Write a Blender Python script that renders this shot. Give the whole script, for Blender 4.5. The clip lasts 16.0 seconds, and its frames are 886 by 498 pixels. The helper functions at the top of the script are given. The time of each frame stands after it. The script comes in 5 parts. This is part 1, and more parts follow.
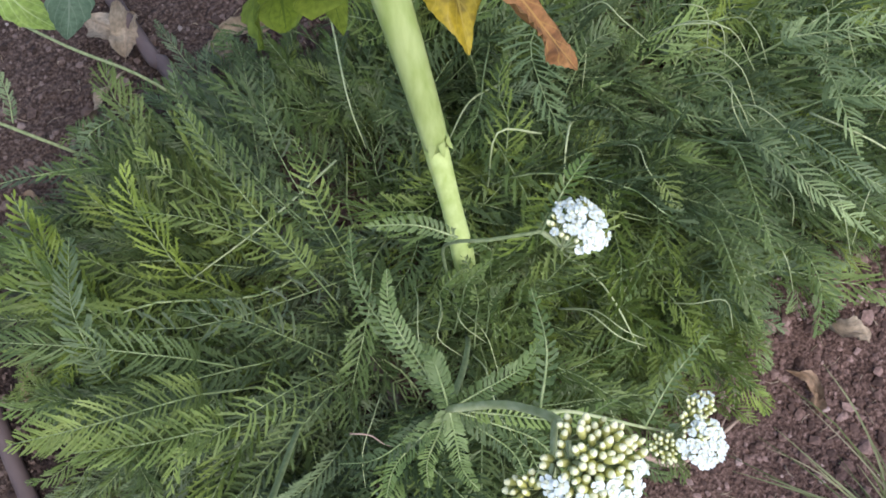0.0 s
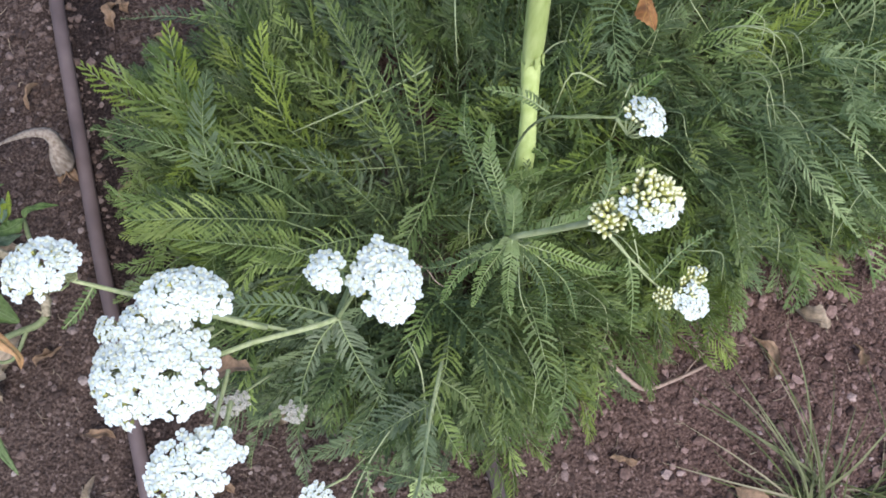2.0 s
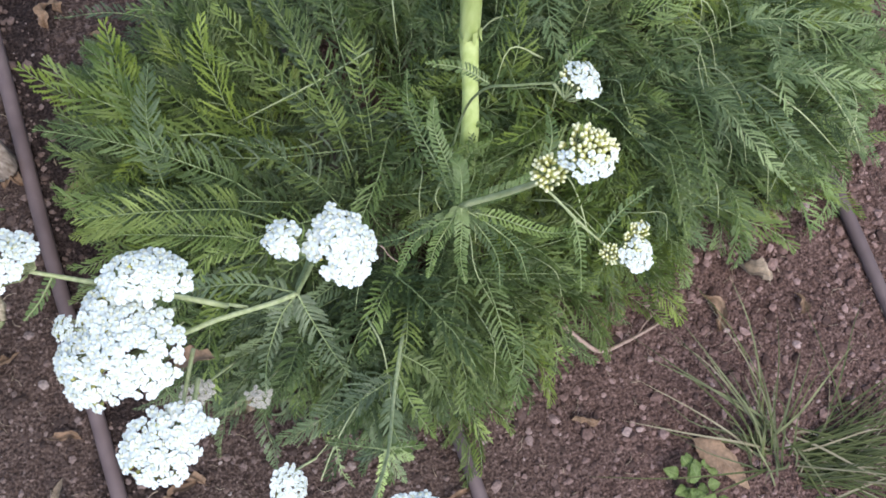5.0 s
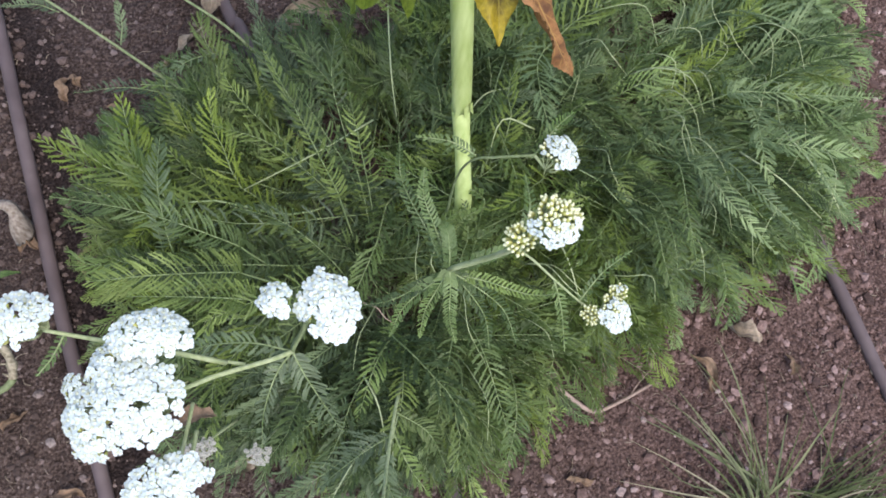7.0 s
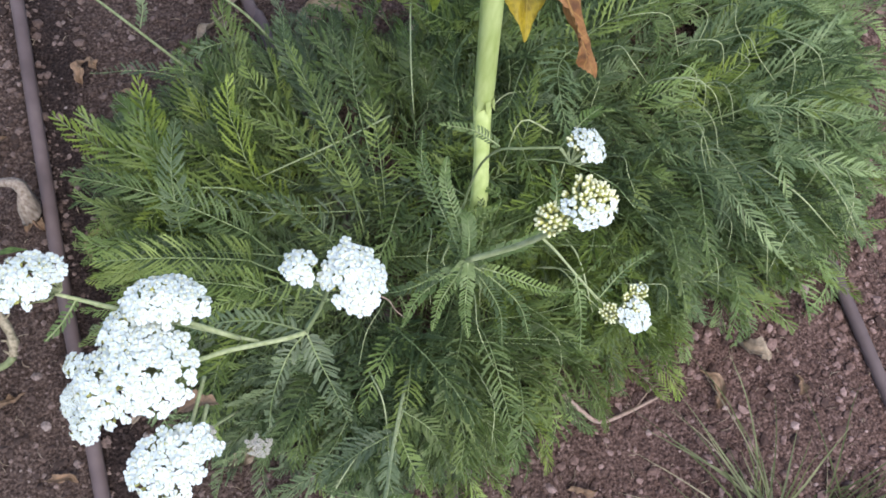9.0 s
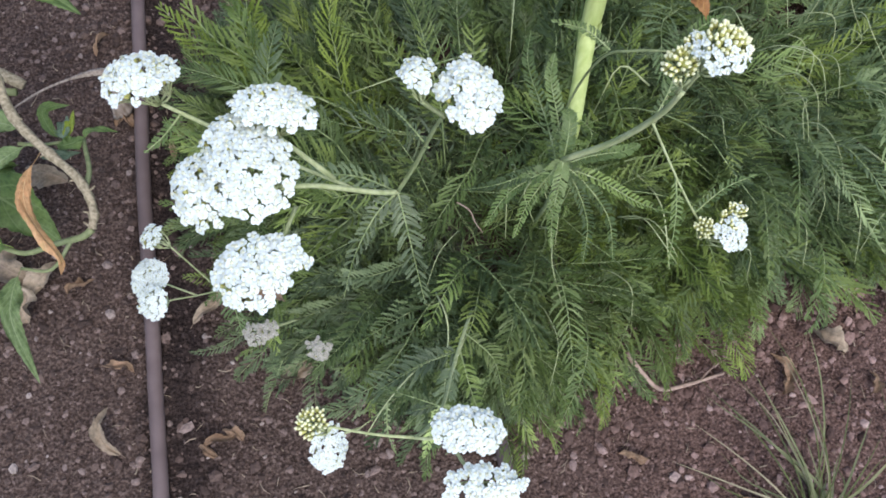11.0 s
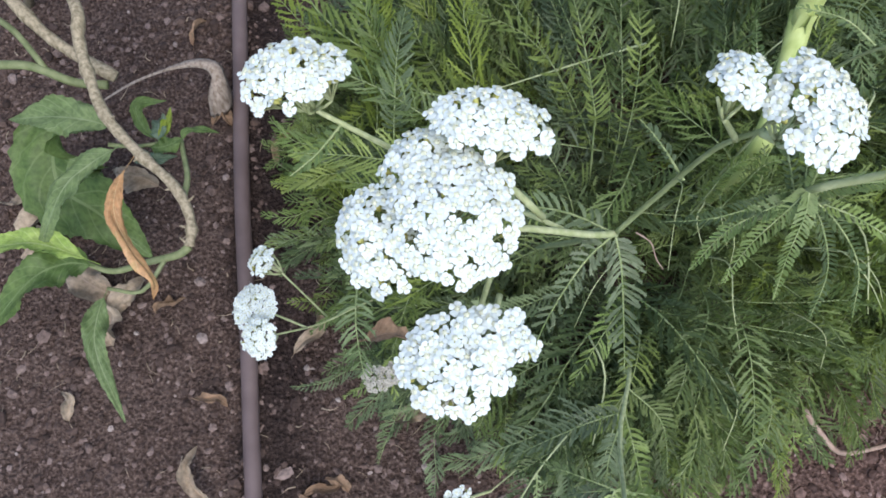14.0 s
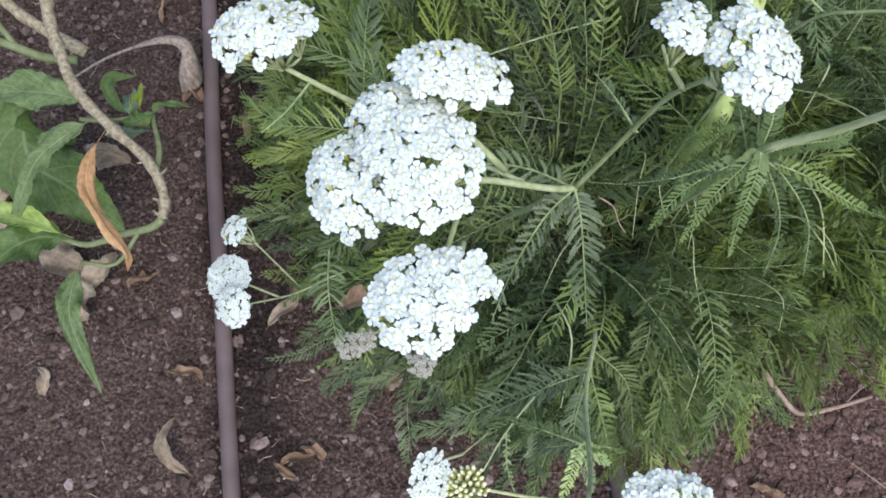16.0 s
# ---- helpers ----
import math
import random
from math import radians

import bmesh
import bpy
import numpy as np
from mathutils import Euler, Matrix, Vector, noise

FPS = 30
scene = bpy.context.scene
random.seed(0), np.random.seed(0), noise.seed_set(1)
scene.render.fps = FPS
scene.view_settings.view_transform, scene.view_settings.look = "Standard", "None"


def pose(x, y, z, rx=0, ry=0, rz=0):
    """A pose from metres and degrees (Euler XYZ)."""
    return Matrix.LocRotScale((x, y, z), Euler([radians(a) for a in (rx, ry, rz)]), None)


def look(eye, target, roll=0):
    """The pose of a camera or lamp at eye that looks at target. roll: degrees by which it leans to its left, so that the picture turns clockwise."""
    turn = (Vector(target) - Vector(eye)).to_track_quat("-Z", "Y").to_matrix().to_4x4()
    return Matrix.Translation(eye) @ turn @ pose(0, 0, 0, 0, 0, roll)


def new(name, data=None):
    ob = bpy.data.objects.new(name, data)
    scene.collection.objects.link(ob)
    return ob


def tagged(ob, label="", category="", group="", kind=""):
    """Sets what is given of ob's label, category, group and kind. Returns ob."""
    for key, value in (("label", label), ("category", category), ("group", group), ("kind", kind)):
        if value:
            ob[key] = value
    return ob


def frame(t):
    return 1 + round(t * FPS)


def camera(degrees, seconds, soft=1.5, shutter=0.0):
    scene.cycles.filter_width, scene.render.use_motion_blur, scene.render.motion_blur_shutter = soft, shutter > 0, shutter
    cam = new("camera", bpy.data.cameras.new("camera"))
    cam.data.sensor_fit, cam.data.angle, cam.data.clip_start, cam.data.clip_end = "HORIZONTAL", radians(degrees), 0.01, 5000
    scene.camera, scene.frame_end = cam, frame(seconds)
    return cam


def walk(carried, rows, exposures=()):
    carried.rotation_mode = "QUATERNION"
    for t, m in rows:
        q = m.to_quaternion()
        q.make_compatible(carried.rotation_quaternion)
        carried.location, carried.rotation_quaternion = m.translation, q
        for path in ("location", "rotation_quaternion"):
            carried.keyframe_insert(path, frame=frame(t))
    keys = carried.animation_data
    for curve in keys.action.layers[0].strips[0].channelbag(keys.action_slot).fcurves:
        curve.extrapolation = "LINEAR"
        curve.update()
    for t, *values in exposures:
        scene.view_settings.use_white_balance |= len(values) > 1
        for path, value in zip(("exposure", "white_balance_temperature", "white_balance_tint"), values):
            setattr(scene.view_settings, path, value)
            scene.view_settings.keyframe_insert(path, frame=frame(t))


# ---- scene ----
cam = camera(56.5, 16.0, soft=1.7)
PATH = [
    (0, (0.096, 0.103, 0.839), (0.311, 0.499, -1.11), 0.6),
    (0.5, (0.089, 0.062, 0.895), (0.306, 0.466, -1.052), 5.3),
    (1, (0.049, 0.043, 0.921), (0.237, 0.4, -1.038), 9.6),
    (1.5, (0.025, 0.026, 0.948), (0.223, 0.381, -1.01), 17.0),
    (2, (-0.005, 0.015, 0.957), (0.216, 0.376, -0.998), 17.5),
    (2.5, (-0.029, -0.005, 0.968), (0.241, 0.364, -0.979), 19.7),
    (3, (-0.011, -0.019, 0.98), (0.334, 0.308, -0.962), 28.9),
    (3.5, (-0.01, -0.011, 0.97), (0.34, 0.292, -0.976), 31.2),
    (3.7, (-0.015, -0.002, 0.965), (0.309, 0.289, -0.987), 30.5),
    (5.8, (-0.005, 0.001, 0.982), (0.322, 0.352, -0.959), 24.4),
    (6, (-0.004, 0.003, 0.986), (0.326, 0.374, -0.951), 23.1),
    (6.5, (0.001, -0.005, 0.996), (0.343, 0.414, -0.929), 20.9),
    (7, (-0.001, -0.012, 1.006), (0.341, 0.442, -0.911), 19.1),
    (7.5, (-0.006, -0.022, 1.009), (0.343, 0.449, -0.903), 19.1),
    (8, (-0.004, -0.021, 1.008), (0.342, 0.462, -0.902), 18.6),
    (8.2, (0.0, -0.013, 0.994), (0.349, 0.464, -0.917), 19.8),
    (10.3, (-0.075, -0.061, 0.982), (0.28, 0.488, -0.908), 20.7),
    (10.5, (-0.078, -0.067, 0.965), (0.258, 0.491, -0.926), 20.1),
    (11, (-0.061, -0.104, 0.946), (0.186, 0.458, -0.958), 16.5),
    (11.5, (-0.035, -0.112, 0.896), (0.166, 0.535, -0.986), 11.3),
    (12, (-0.044, -0.076, 0.8), (0.118, 0.592, -1.078), 7.2),
    (12.5, (-0.08, -0.035, 0.732), (0.06, 0.599, -1.16), 6.3),
    (13, (-0.091, -0.016, 0.742), (0.032, 0.607, -1.154), 4.9),
    (13.5, (-0.106, -0.031, 0.789), (0.002, 0.602, -1.106), 3.8),
    (14, (-0.122, -0.028, 0.823), (-0.018, 0.537, -1.093), 5.6),
    (14.5, (-0.126, -0.029, 0.83), (0.014, 0.491, -1.096), 10.3),
    (15, (-0.131, -0.034, 0.827), (0.024, 0.463, -1.104), 12.5),
    (15.5, (-0.128, -0.042, 0.83), (0.034, 0.473, -1.096), 12.3),
    (16, (-0.121, -0.048, 0.834), (0.043, 0.483, -1.087), 11.4),
]
walk(cam, [(t, look(eye, target, roll)) for t, eye, target, roll in PATH], [(0.0, 0.98, 6650, 18), (8.2, 0.98, 6650, 18), (10.5, 0.90, 6650, 18), (12.5, 0.78, 6650, 17), (14.0, 0.86, 6650, 17), (16.0, 0.84, 6650, 17)])

# ---- light ----
world = bpy.data.worlds.new("sky")
scene.world = world
world.use_nodes = True
wn = world.node_tree
sky = wn.nodes.new("ShaderNodeTexSky")
sky.sky_type, sky.sun_disc = "NISHITA", False
sky.sun_elevation, sky.sun_rotation = radians(62), radians(168)
wn.links.new(sky.outputs[0], wn.nodes["Background"].inputs[0])
wn.nodes["Background"].inputs[1].default_value = 0.15
sun = new("sun", bpy.data.lights.new("sun", "SUN"))
sun.data.energy, sun.data.angle, sun.data.color = 1.9, radians(52), (1.0, 0.98, 0.95)
sun.matrix_world = Matrix.Translation((0, 0, 4)) @ Euler((radians(27), radians(6), 0)).to_matrix().to_4x4()


# ---- materials ----
def material(name, rough=0.6, spec=0.3):
    m = bpy.data.materials.new(name)
    m.use_nodes = True
    b = m.node_tree.nodes["Principled BSDF"]
    b.inputs["Roughness"].default_value = rough
    b.inputs["Specular IOR Level"].default_value = spec
    return m, m.node_tree.nodes, m.node_tree.links, b


def noise_ramp(nodes, links, stops, scale, detail=4.0, coord="Object", stretch=(1, 1, 1)):
    """A noise texture through a colour ramp; gives the ramp's colour output."""
    tc, mp = nodes.new("ShaderNodeTexCoord"), nodes.new("ShaderNodeMapping")
    mp.inputs["Scale"].default_value = stretch
    n, r = nodes.new("ShaderNodeTexNoise"), nodes.new("ShaderNodeValToRGB")
    n.inputs["Scale"].default_value, n.inputs["Detail"].default_value = scale, detail
    links.new(tc.outputs[coord], mp.inputs[0])
    links.new(mp.outputs[0], n.inputs["Vector"])
    links.new(n.outputs["Fac"], r.inputs[0])
    el = r.color_ramp.elements
    while len(el) < len(stops):
        el.new(0.5)
    for e, (p, c) in zip(el, stops):
        e.position, e.color = p, (*c, 1)
    return r.outputs[0], n.outputs["Fac"]


def mixed(nodes, links, a, b, fac, mode="MIX"):
    mx = nodes.new("ShaderNodeMix")
    mx.data_type, mx.blend_type = "RGBA", mode
    for sock, v in ((mx.inputs[0], fac), (mx.inputs[6], a), (mx.inputs[7], b)):
        if isinstance(v, (int, float)):
            sock.default_value = v
        elif isinstance(v, tuple):
            sock.default_value = (*v, 1)
        else:
            links.new(v, sock)
    return mx.outputs[2]


def bumped(nodes, links, b, height, strength=0.3, distance=0.002):
    bp = nodes.new("ShaderNodeBump")
    bp.inputs["Strength"].default_value, bp.inputs["Distance"].default_value = strength, distance
    links.new(height, bp.inputs["Height"])
    links.new(bp.outputs[0], b.inputs["Normal"])


def vary(nodes, links, colour, amount, hue=0.02):
    """Each object differs a little in hue and lightness."""
    info, hs = nodes.new("ShaderNodeObjectInfo"), nodes.new("ShaderNodeHueSaturation")
    for lo, hi, sock in ((1 - amount, 1 + amount, "Value"), (0.5 - hue, 0.5 + hue, "Hue")):
        mr = nodes.new("ShaderNodeMapRange")
        mr.inputs[3].default_value, mr.inputs[4].default_value = (lo, hi) if sock == "Value" else (hi, lo)
        links.new(info.outputs["Random"], mr.inputs[0])
        links.new(mr.outputs[0], hs.inputs[sock])
    links.new(colour, hs.inputs["Color"])
    return hs.outputs[0]


def thin(m, nodes, links, b, colour, share):
    """A thin leaf lets part of the light through."""
    tr, mx = nodes.new("ShaderNodeBsdfTranslucent"), nodes.new("ShaderNodeMixShader")
    links.new(colour, tr.inputs[0])
    mx.inputs[0].default_value = share
    links.new(b.outputs[0], mx.inputs[1])
    links.new(tr.outputs[0], mx.inputs[2])
    links.new(mx.outputs[0], nodes["Material Output"].inputs[0])


def foliage_material(name, dark, light, share=0.14, rough=0.45):
    """Feathery leaf: u runs along the leaf, whose tip is younger and yellower; v is the leaf's own chance tone."""
    m, nodes, links, b = material(name, rough, 0.25)
    c, _ = noise_ramp(nodes, links, [(0.28, dark), (0.72, light)], 22, 4)
    c = vary(nodes, links, c, 0.28, 0.012)
    uv, sep, hs = nodes.new("ShaderNodeUVMap"), nodes.new("ShaderNodeSeparateXYZ"), nodes.new("ShaderNodeHueSaturation")
    links.new(uv.outputs[0], sep.inputs[0])
    for lo, hi, sock in ((0.70, 1.24, "Value"), (0.520, 0.499, "Hue"), (0.82, 1.06, "Saturation")):
        mr = nodes.new("ShaderNodeMapRange")
        mr.inputs[3].default_value, mr.inputs[4].default_value = lo, hi
        links.new(sep.outputs[1], mr.inputs[0])
        links.new(mr.outputs[0], hs.inputs[sock])
    links.new(c, hs.inputs["Color"])
    young = mixed(nodes, links, hs.outputs[0], (1.07, 1.14, 0.92), 1.0, "MULTIPLY")
    c = mixed(nodes, links, hs.outputs[0], young, sep.outputs[0])
    links.new(c, b.inputs["Base Color"])
    thin(m, nodes, links, b, c, share)
    return m


def stem_material(name, dark, light, scale=60, rough=0.55, bump=0.25):
    m, nodes, links, b = material(name, rough, 0.3)
    c, f = noise_ramp(nodes, links, [(0.3, dark), (0.7, light)], scale, 5, stretch=(1, 1, 0.15))
    links.new(c, b.inputs["Base Color"])
    bumped(nodes, links, b, f, bump, 0.001)
    return m


def near_plant(nodes, links, value):
    """Fades a value out a metre or so away from the plant."""
    tc, ln, mr, mu = nodes.new("ShaderNodeTexCoord"), nodes.new("ShaderNodeVectorMath"), nodes.new("ShaderNodeMapRange"), nodes.new("ShaderNodeMath")
    ln.operation, mu.operation = "LENGTH", "MULTIPLY"
    links.new(tc.outputs["Object"], ln.inputs[0])
    links.new(ln.outputs["Value"], mr.inputs["Value"])
    mr.inputs["From Min"].default_value, mr.inputs["From Max"].default_value = 0.9, 1.7
    mr.inputs["To Min"].default_value, mr.inputs["To Max"].default_value = 1.0, 0.0
    links.new(mr.outputs[0], mu.inputs[0])
    links.new(value, mu.inputs[1])
    return mu.outputs[0]


def soil_material():
    m, nodes, links, b = material("reddish brown granite soil", 0.95, 0.15)
    base, f = noise_ramp(nodes, links, [(0.25, (0.052, 0.035, 0.027)), (0.55, (0.086, 0.060, 0.048)), (0.8, (0.116, 0.084, 0.067))], 9, 8)
    grain, g = noise_ramp(nodes, links, [(0.36, (0.012, 0.008, 0.006)), (0.47, (0.066, 0.046, 0.037)), (0.56, (0.106, 0.077, 0.063)), (0.68, (0.205, 0.160, 0.134))], 300, 4)
    c = mixed(nodes, links, base, grain, 0.62)
    # darker strip beside the left drip pipe
    tc, sep, low, high, mul = nodes.new("ShaderNodeTexCoord"), nodes.new("ShaderNodeSeparateXYZ"), nodes.new("ShaderNodeMapRange"), nodes.new("ShaderNodeMapRange"), nodes.new("ShaderNodeMath")
    links.new(tc.outputs["Object"], sep.inputs[0])
    wob = nodes.new("ShaderNodeMath")
    wob.operation, wob.inputs[1].default_value = "MULTIPLY_ADD", 0.09
    links.new(f, wob.inputs[0])
    links.new(sep.outputs[0], wob.inputs[2])
    for nd, a, z in ((low, -0.262, -0.236), (high, -0.150, -0.195)):
        nd.inputs["From Min"].default_value, nd.inputs["From Max"].default_value = min(a, z), max(a, z)
        links.new(wob.outputs[0], nd.inputs["Value"])
    high.inputs["To Min"].default_value, high.inputs["To Max"].default_value = 1.0, 0.0
    mul.operation = "MULTIPLY"
    links.new(low.outputs[0], mul.inputs[0])
    links.new(high.outputs[0], mul.inputs[1])
    darker = mixed(nodes, links, c, (0.38, 0.38, 0.40), 1.0, "MULTIPLY")
    c = mixed(nodes, links, c, darker, near_plant(nodes, links, mul.outputs[0]))
    # brighter light on the right put into the colour: paler, redder towards +x
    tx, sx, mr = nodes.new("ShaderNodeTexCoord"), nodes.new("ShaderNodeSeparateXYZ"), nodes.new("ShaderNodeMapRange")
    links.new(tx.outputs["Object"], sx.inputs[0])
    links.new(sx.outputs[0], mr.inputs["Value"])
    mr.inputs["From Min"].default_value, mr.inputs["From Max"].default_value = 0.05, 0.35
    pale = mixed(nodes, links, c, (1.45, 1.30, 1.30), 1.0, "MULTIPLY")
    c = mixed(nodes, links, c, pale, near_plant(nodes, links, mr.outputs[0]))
    links.new(c, b.inputs["Base Color"])
    add = nodes.new("ShaderNodeMath")
    add.operation = "MULTIPLY_ADD"
    add.inputs[1].default_value = 0.5
    _, g2 = noise_ramp(nodes, links, [(0, (0, 0, 0)), (1, (1, 1, 1))], 130, 6)
    links.new(g, add.inputs[0])
    links.new(g2, add.inputs[2])
    bumped(nodes, links, b, add.outputs[0], 1.0, 0.011)
    return m


def stone_material():
    m, nodes, links, b = material("mixed brown and grey grit", 0.85, 0.25)
    geo, r = nodes.new("ShaderNodeNewGeometry"), nodes.new("ShaderNodeValToRGB")
    links.new(geo.outputs["Random Per Island"], r.inputs[0])
    el = r.color_ramp.elements
    stops = [(0, (0.038, 0.026, 0.021)), (0.3, (0.080, 0.056, 0.046)), (0.65, (0.136, 0.099, 0.083)), (0.85, (0.190, 0.144, 0.125)), (0.975, (0.225, 0.178, 0.158)), (1, (0.34, 0.30, 0.27))]
    while len(el) < len(stops):
        el.new(0.5)
    for e, (p, c) in zip(el, stops):
        e.position, e.color = p, (*c, 1)
    n, f = noise_ramp(nodes, links, [(0.3, (0.55, 0.55, 0.55)), (0.7, (1.1, 1.08, 1.05))], 300, 3)
    c = mixed(nodes, links, r.outputs[0], n, 1.0, "MULTIPLY")
    # grit carries the same painted brightening on the right: paler, redder towards +x
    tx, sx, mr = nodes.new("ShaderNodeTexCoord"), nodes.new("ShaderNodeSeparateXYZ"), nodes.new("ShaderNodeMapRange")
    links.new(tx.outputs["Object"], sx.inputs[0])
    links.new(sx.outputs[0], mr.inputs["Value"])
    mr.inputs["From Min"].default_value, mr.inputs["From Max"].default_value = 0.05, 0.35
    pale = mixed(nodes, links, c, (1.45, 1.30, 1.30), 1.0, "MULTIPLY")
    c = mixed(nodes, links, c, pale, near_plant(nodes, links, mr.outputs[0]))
    links.new(c, b.inputs["Base Color"])
    bumped(nodes, links, b, f, 0.4, 0.001)
    return m


def broad_material(name, dark, light, vein, share=0.25, rough=0.5, blotch=None):
    """A broad leaf: side veins by its own u (along) and v (across)."""
    m, nodes, links, b = material(name, rough, 0.3)
    c, f = noise_ramp(nodes, links, [(0.3, dark), (0.7, light)], 35, 5)
    fine, _ = noise_ramp(nodes, links, [(0.32, (0.72, 0.74, 0.70)), (0.68, (1.22, 1.20, 1.16))], 240, 5)
    c = mixed(nodes, links, c, fine, 1.0, "MULTIPLY")
    if blotch:
        k, _ = noise_ramp(nodes, links, [(0.52, (0, 0, 0)), (0.66, (1, 1, 1))], 50, 4)
        c = mixed(nodes, links, c, blotch, k)
    uv, sep = nodes.new("ShaderNodeUVMap"), nodes.new("ShaderNodeSeparateXYZ")
    links.new(uv.outputs[0], sep.inputs[0])

    def math_node(op, a, bb=None, cc=None):
        nd = nodes.new("ShaderNodeMath")
        nd.operation = op
        for i, v in enumerate((a, bb, cc)):
            if v is None:
                continue
            if isinstance(v, (int, float)):
                nd.inputs[i].default_value = v
            else:
                links.new(v, nd.inputs[i])
        return nd.outputs[0]
    v = math_node("ABSOLUTE", math_node("SUBTRACT", sep.outputs[1], 0.5))
    side = math_node("FRACT", math_node("MULTIPLY_ADD", v, -4.5, math_node("MULTIPLY", sep.outputs[0], 11.0)))
    side = math_node("LESS_THAN", math_node("ABSOLUTE", math_node("SUBTRACT", side, 0.5)), 0.06)
    mid = math_node("LESS_THAN", v, 0.022)
    mask = math_node("MAXIMUM", math_node("MULTIPLY", side, 0.45), math_node("MULTIPLY", mid, 0.85))
    c = mixed(nodes, links, c, vein, mask)
    links.new(c, b.inputs["Base Color"])
    bumped(nodes, links, b, math_node("MULTIPLY_ADD", f, 0.4, mask), 0.5, 0.0012)
    thin(m, nodes, links, b, c, share)
    return m


def pipe_material():
    m, nodes, links, b = material("dusty brown plastic", 0.62, 0.3)
    c, f = noise_ramp(nodes, links, [(0.3, (0.084, 0.063, 0.060)), (0.6, (0.122, 0.093, 0.088)), (0.85, (0.172, 0.138, 0.124))], 22, 7)
    links.new(c, b.inputs["Base Color"])
    bumped(nodes, links, b, f, 0.12, 0.001)
    return m


def petal_material():
    m, nodes, links, b = material("white petal", 0.6, 0.2)
    c, _ = noise_ramp(nodes, links, [(0.3, (0.59, 0.69, 0.665)), (0.7, (0.695, 0.78, 0.755))], 500, 2)
    links.new(c, b.inputs["Base Color"])
    thin(m, nodes, links, b, c, 0.16)
    return m


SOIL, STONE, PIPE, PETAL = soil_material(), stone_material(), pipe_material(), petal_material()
DISC = stem_material("cream disc", (0.52, 0.57, 0.42), (0.68, 0.72, 0.56), 900, 0.7)
DULL = stem_material("dull greyish petal", (0.20, 0.20, 0.16), (0.42, 0.42, 0.36), 400, 0.8)
BUD_TIP = stem_material("cream bud", (0.60, 0.63, 0.35), (0.77, 0.79, 0.54), 700, 0.6)
BUD_CUP = stem_material("green bud cup", (0.34, 0.36, 0.09), (0.50, 0.51, 0.19), 900, 0.6)
LEAF_YELLOW = foliage_material("yellow green feathery leaf", (0.054, 0.084, 0.017), (0.212, 0.268, 0.070))
LEAF_GREEN = foliage_material("green feathery leaf", (0.037, 0.062, 0.017), (0.166, 0.224, 0.075))
LEAF_BLUE = foliage_material("grey green feathery leaf", (0.044, 0.073, 0.034), (0.185, 0.240, 0.128))
# paler leaf colour, used most to brighten the bush's right side
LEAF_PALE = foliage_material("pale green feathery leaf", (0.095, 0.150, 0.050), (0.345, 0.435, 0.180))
LEAF_STEM = foliage_material("light green comb-like stem leaf", (0.060, 0.100, 0.030), (0.175, 0.240, 0.085))
RIB = stem_material("pale leaf rib", (0.12, 0.19, 0.06), (0.32, 0.39, 0.19), 150, 0.5)
STEM = stem_material("pale green downy stem", (0.26, 0.32, 0.14), (0.43, 0.48, 0.27), 300, 0.65)
STEM_GREEN = stem_material("green downy stem", (0.150, 0.200, 0.085), (0.270, 0.325, 0.160), 300, 0.65)
STALK = stem_material("pale green stalk", (0.30, 0.39, 0.11), (0.46, 0.55, 0.22), 140, 0.5, 0.35)
WOOD = stem_material("tan green woody stem", (0.135, 0.118, 0.070), (0.355, 0.310, 0.210), 330, 0.75, 0.9)
GREEN_STEM = stem_material("smooth green stem", (0.112, 0.146, 0.060), (0.198, 0.232, 0.112), 120, 0.6)
BROAD = broad_material("green broad leaf", (0.058, 0.112, 0.030), (0.118, 0.188, 0.058), (0.155, 0.225, 0.090), rough=0.55)
SAGE = broad_material("pale sage green broad leaf", (0.098, 0.158, 0.058), (0.175, 0.250, 0.108), (0.22, 0.29, 0.15), rough=0.55)
BROAD_BLUE = broad_material("blue green broad leaf", (0.086, 0.146, 0.095), (0.138, 0.206, 0.138), (0.206, 0.267, 0.189))
BROAD_PALE = broad_material("pale green broad leaf", (0.20, 0.32, 0.07), (0.33, 0.45, 0.13), (0.40, 0.50, 0.22))
BROAD_LIME = broad_material("lime green broad leaf", (0.135, 0.20, 0.022), (0.22, 0.29, 0.045), (0.085, 0.135, 0.018))
YELLOWED = broad_material("yellow withering leaf", (0.36, 0.27, 0.02), (0.48, 0.38, 0.04), (0.50, 0.40, 0.08), blotch=(0.17, 0.13, 0.03))
ORANGE = broad_material("orange withering leaf", (0.25, 0.115, 0.05), (0.40, 0.21, 0.09), (0.50, 0.30, 0.10), blotch=(0.15, 0.075, 0.04))
TAN_ORANGE = broad_material("tan orange withered leaf", (0.40, 0.22, 0.10), (0.56, 0.34, 0.17), (0.56, 0.40, 0.20), blotch=(0.42, 0.33, 0.12))
DRY = broad_material("dry tan leaf", (0.138, 0.086, 0.052), (0.310, 0.215, 0.142), (0.258, 0.189, 0.129), share=0.1, rough=0.85)
DRY_PALE = broad_material("dry pale pod", (0.20, 0.155, 0.11), (0.41, 0.345, 0.26), (0.31, 0.25, 0.19), share=0.1, rough=0.8)
POD = stem_material("withered grey tan skin", (0.150, 0.118, 0.088), (0.370, 0.325, 0.270), 260, 0.85, 0.6)
BLADE = foliage_material("green grass blade", (0.062, 0.084, 0.014), (0.160, 0.190, 0.038), 0.2, 0.65)
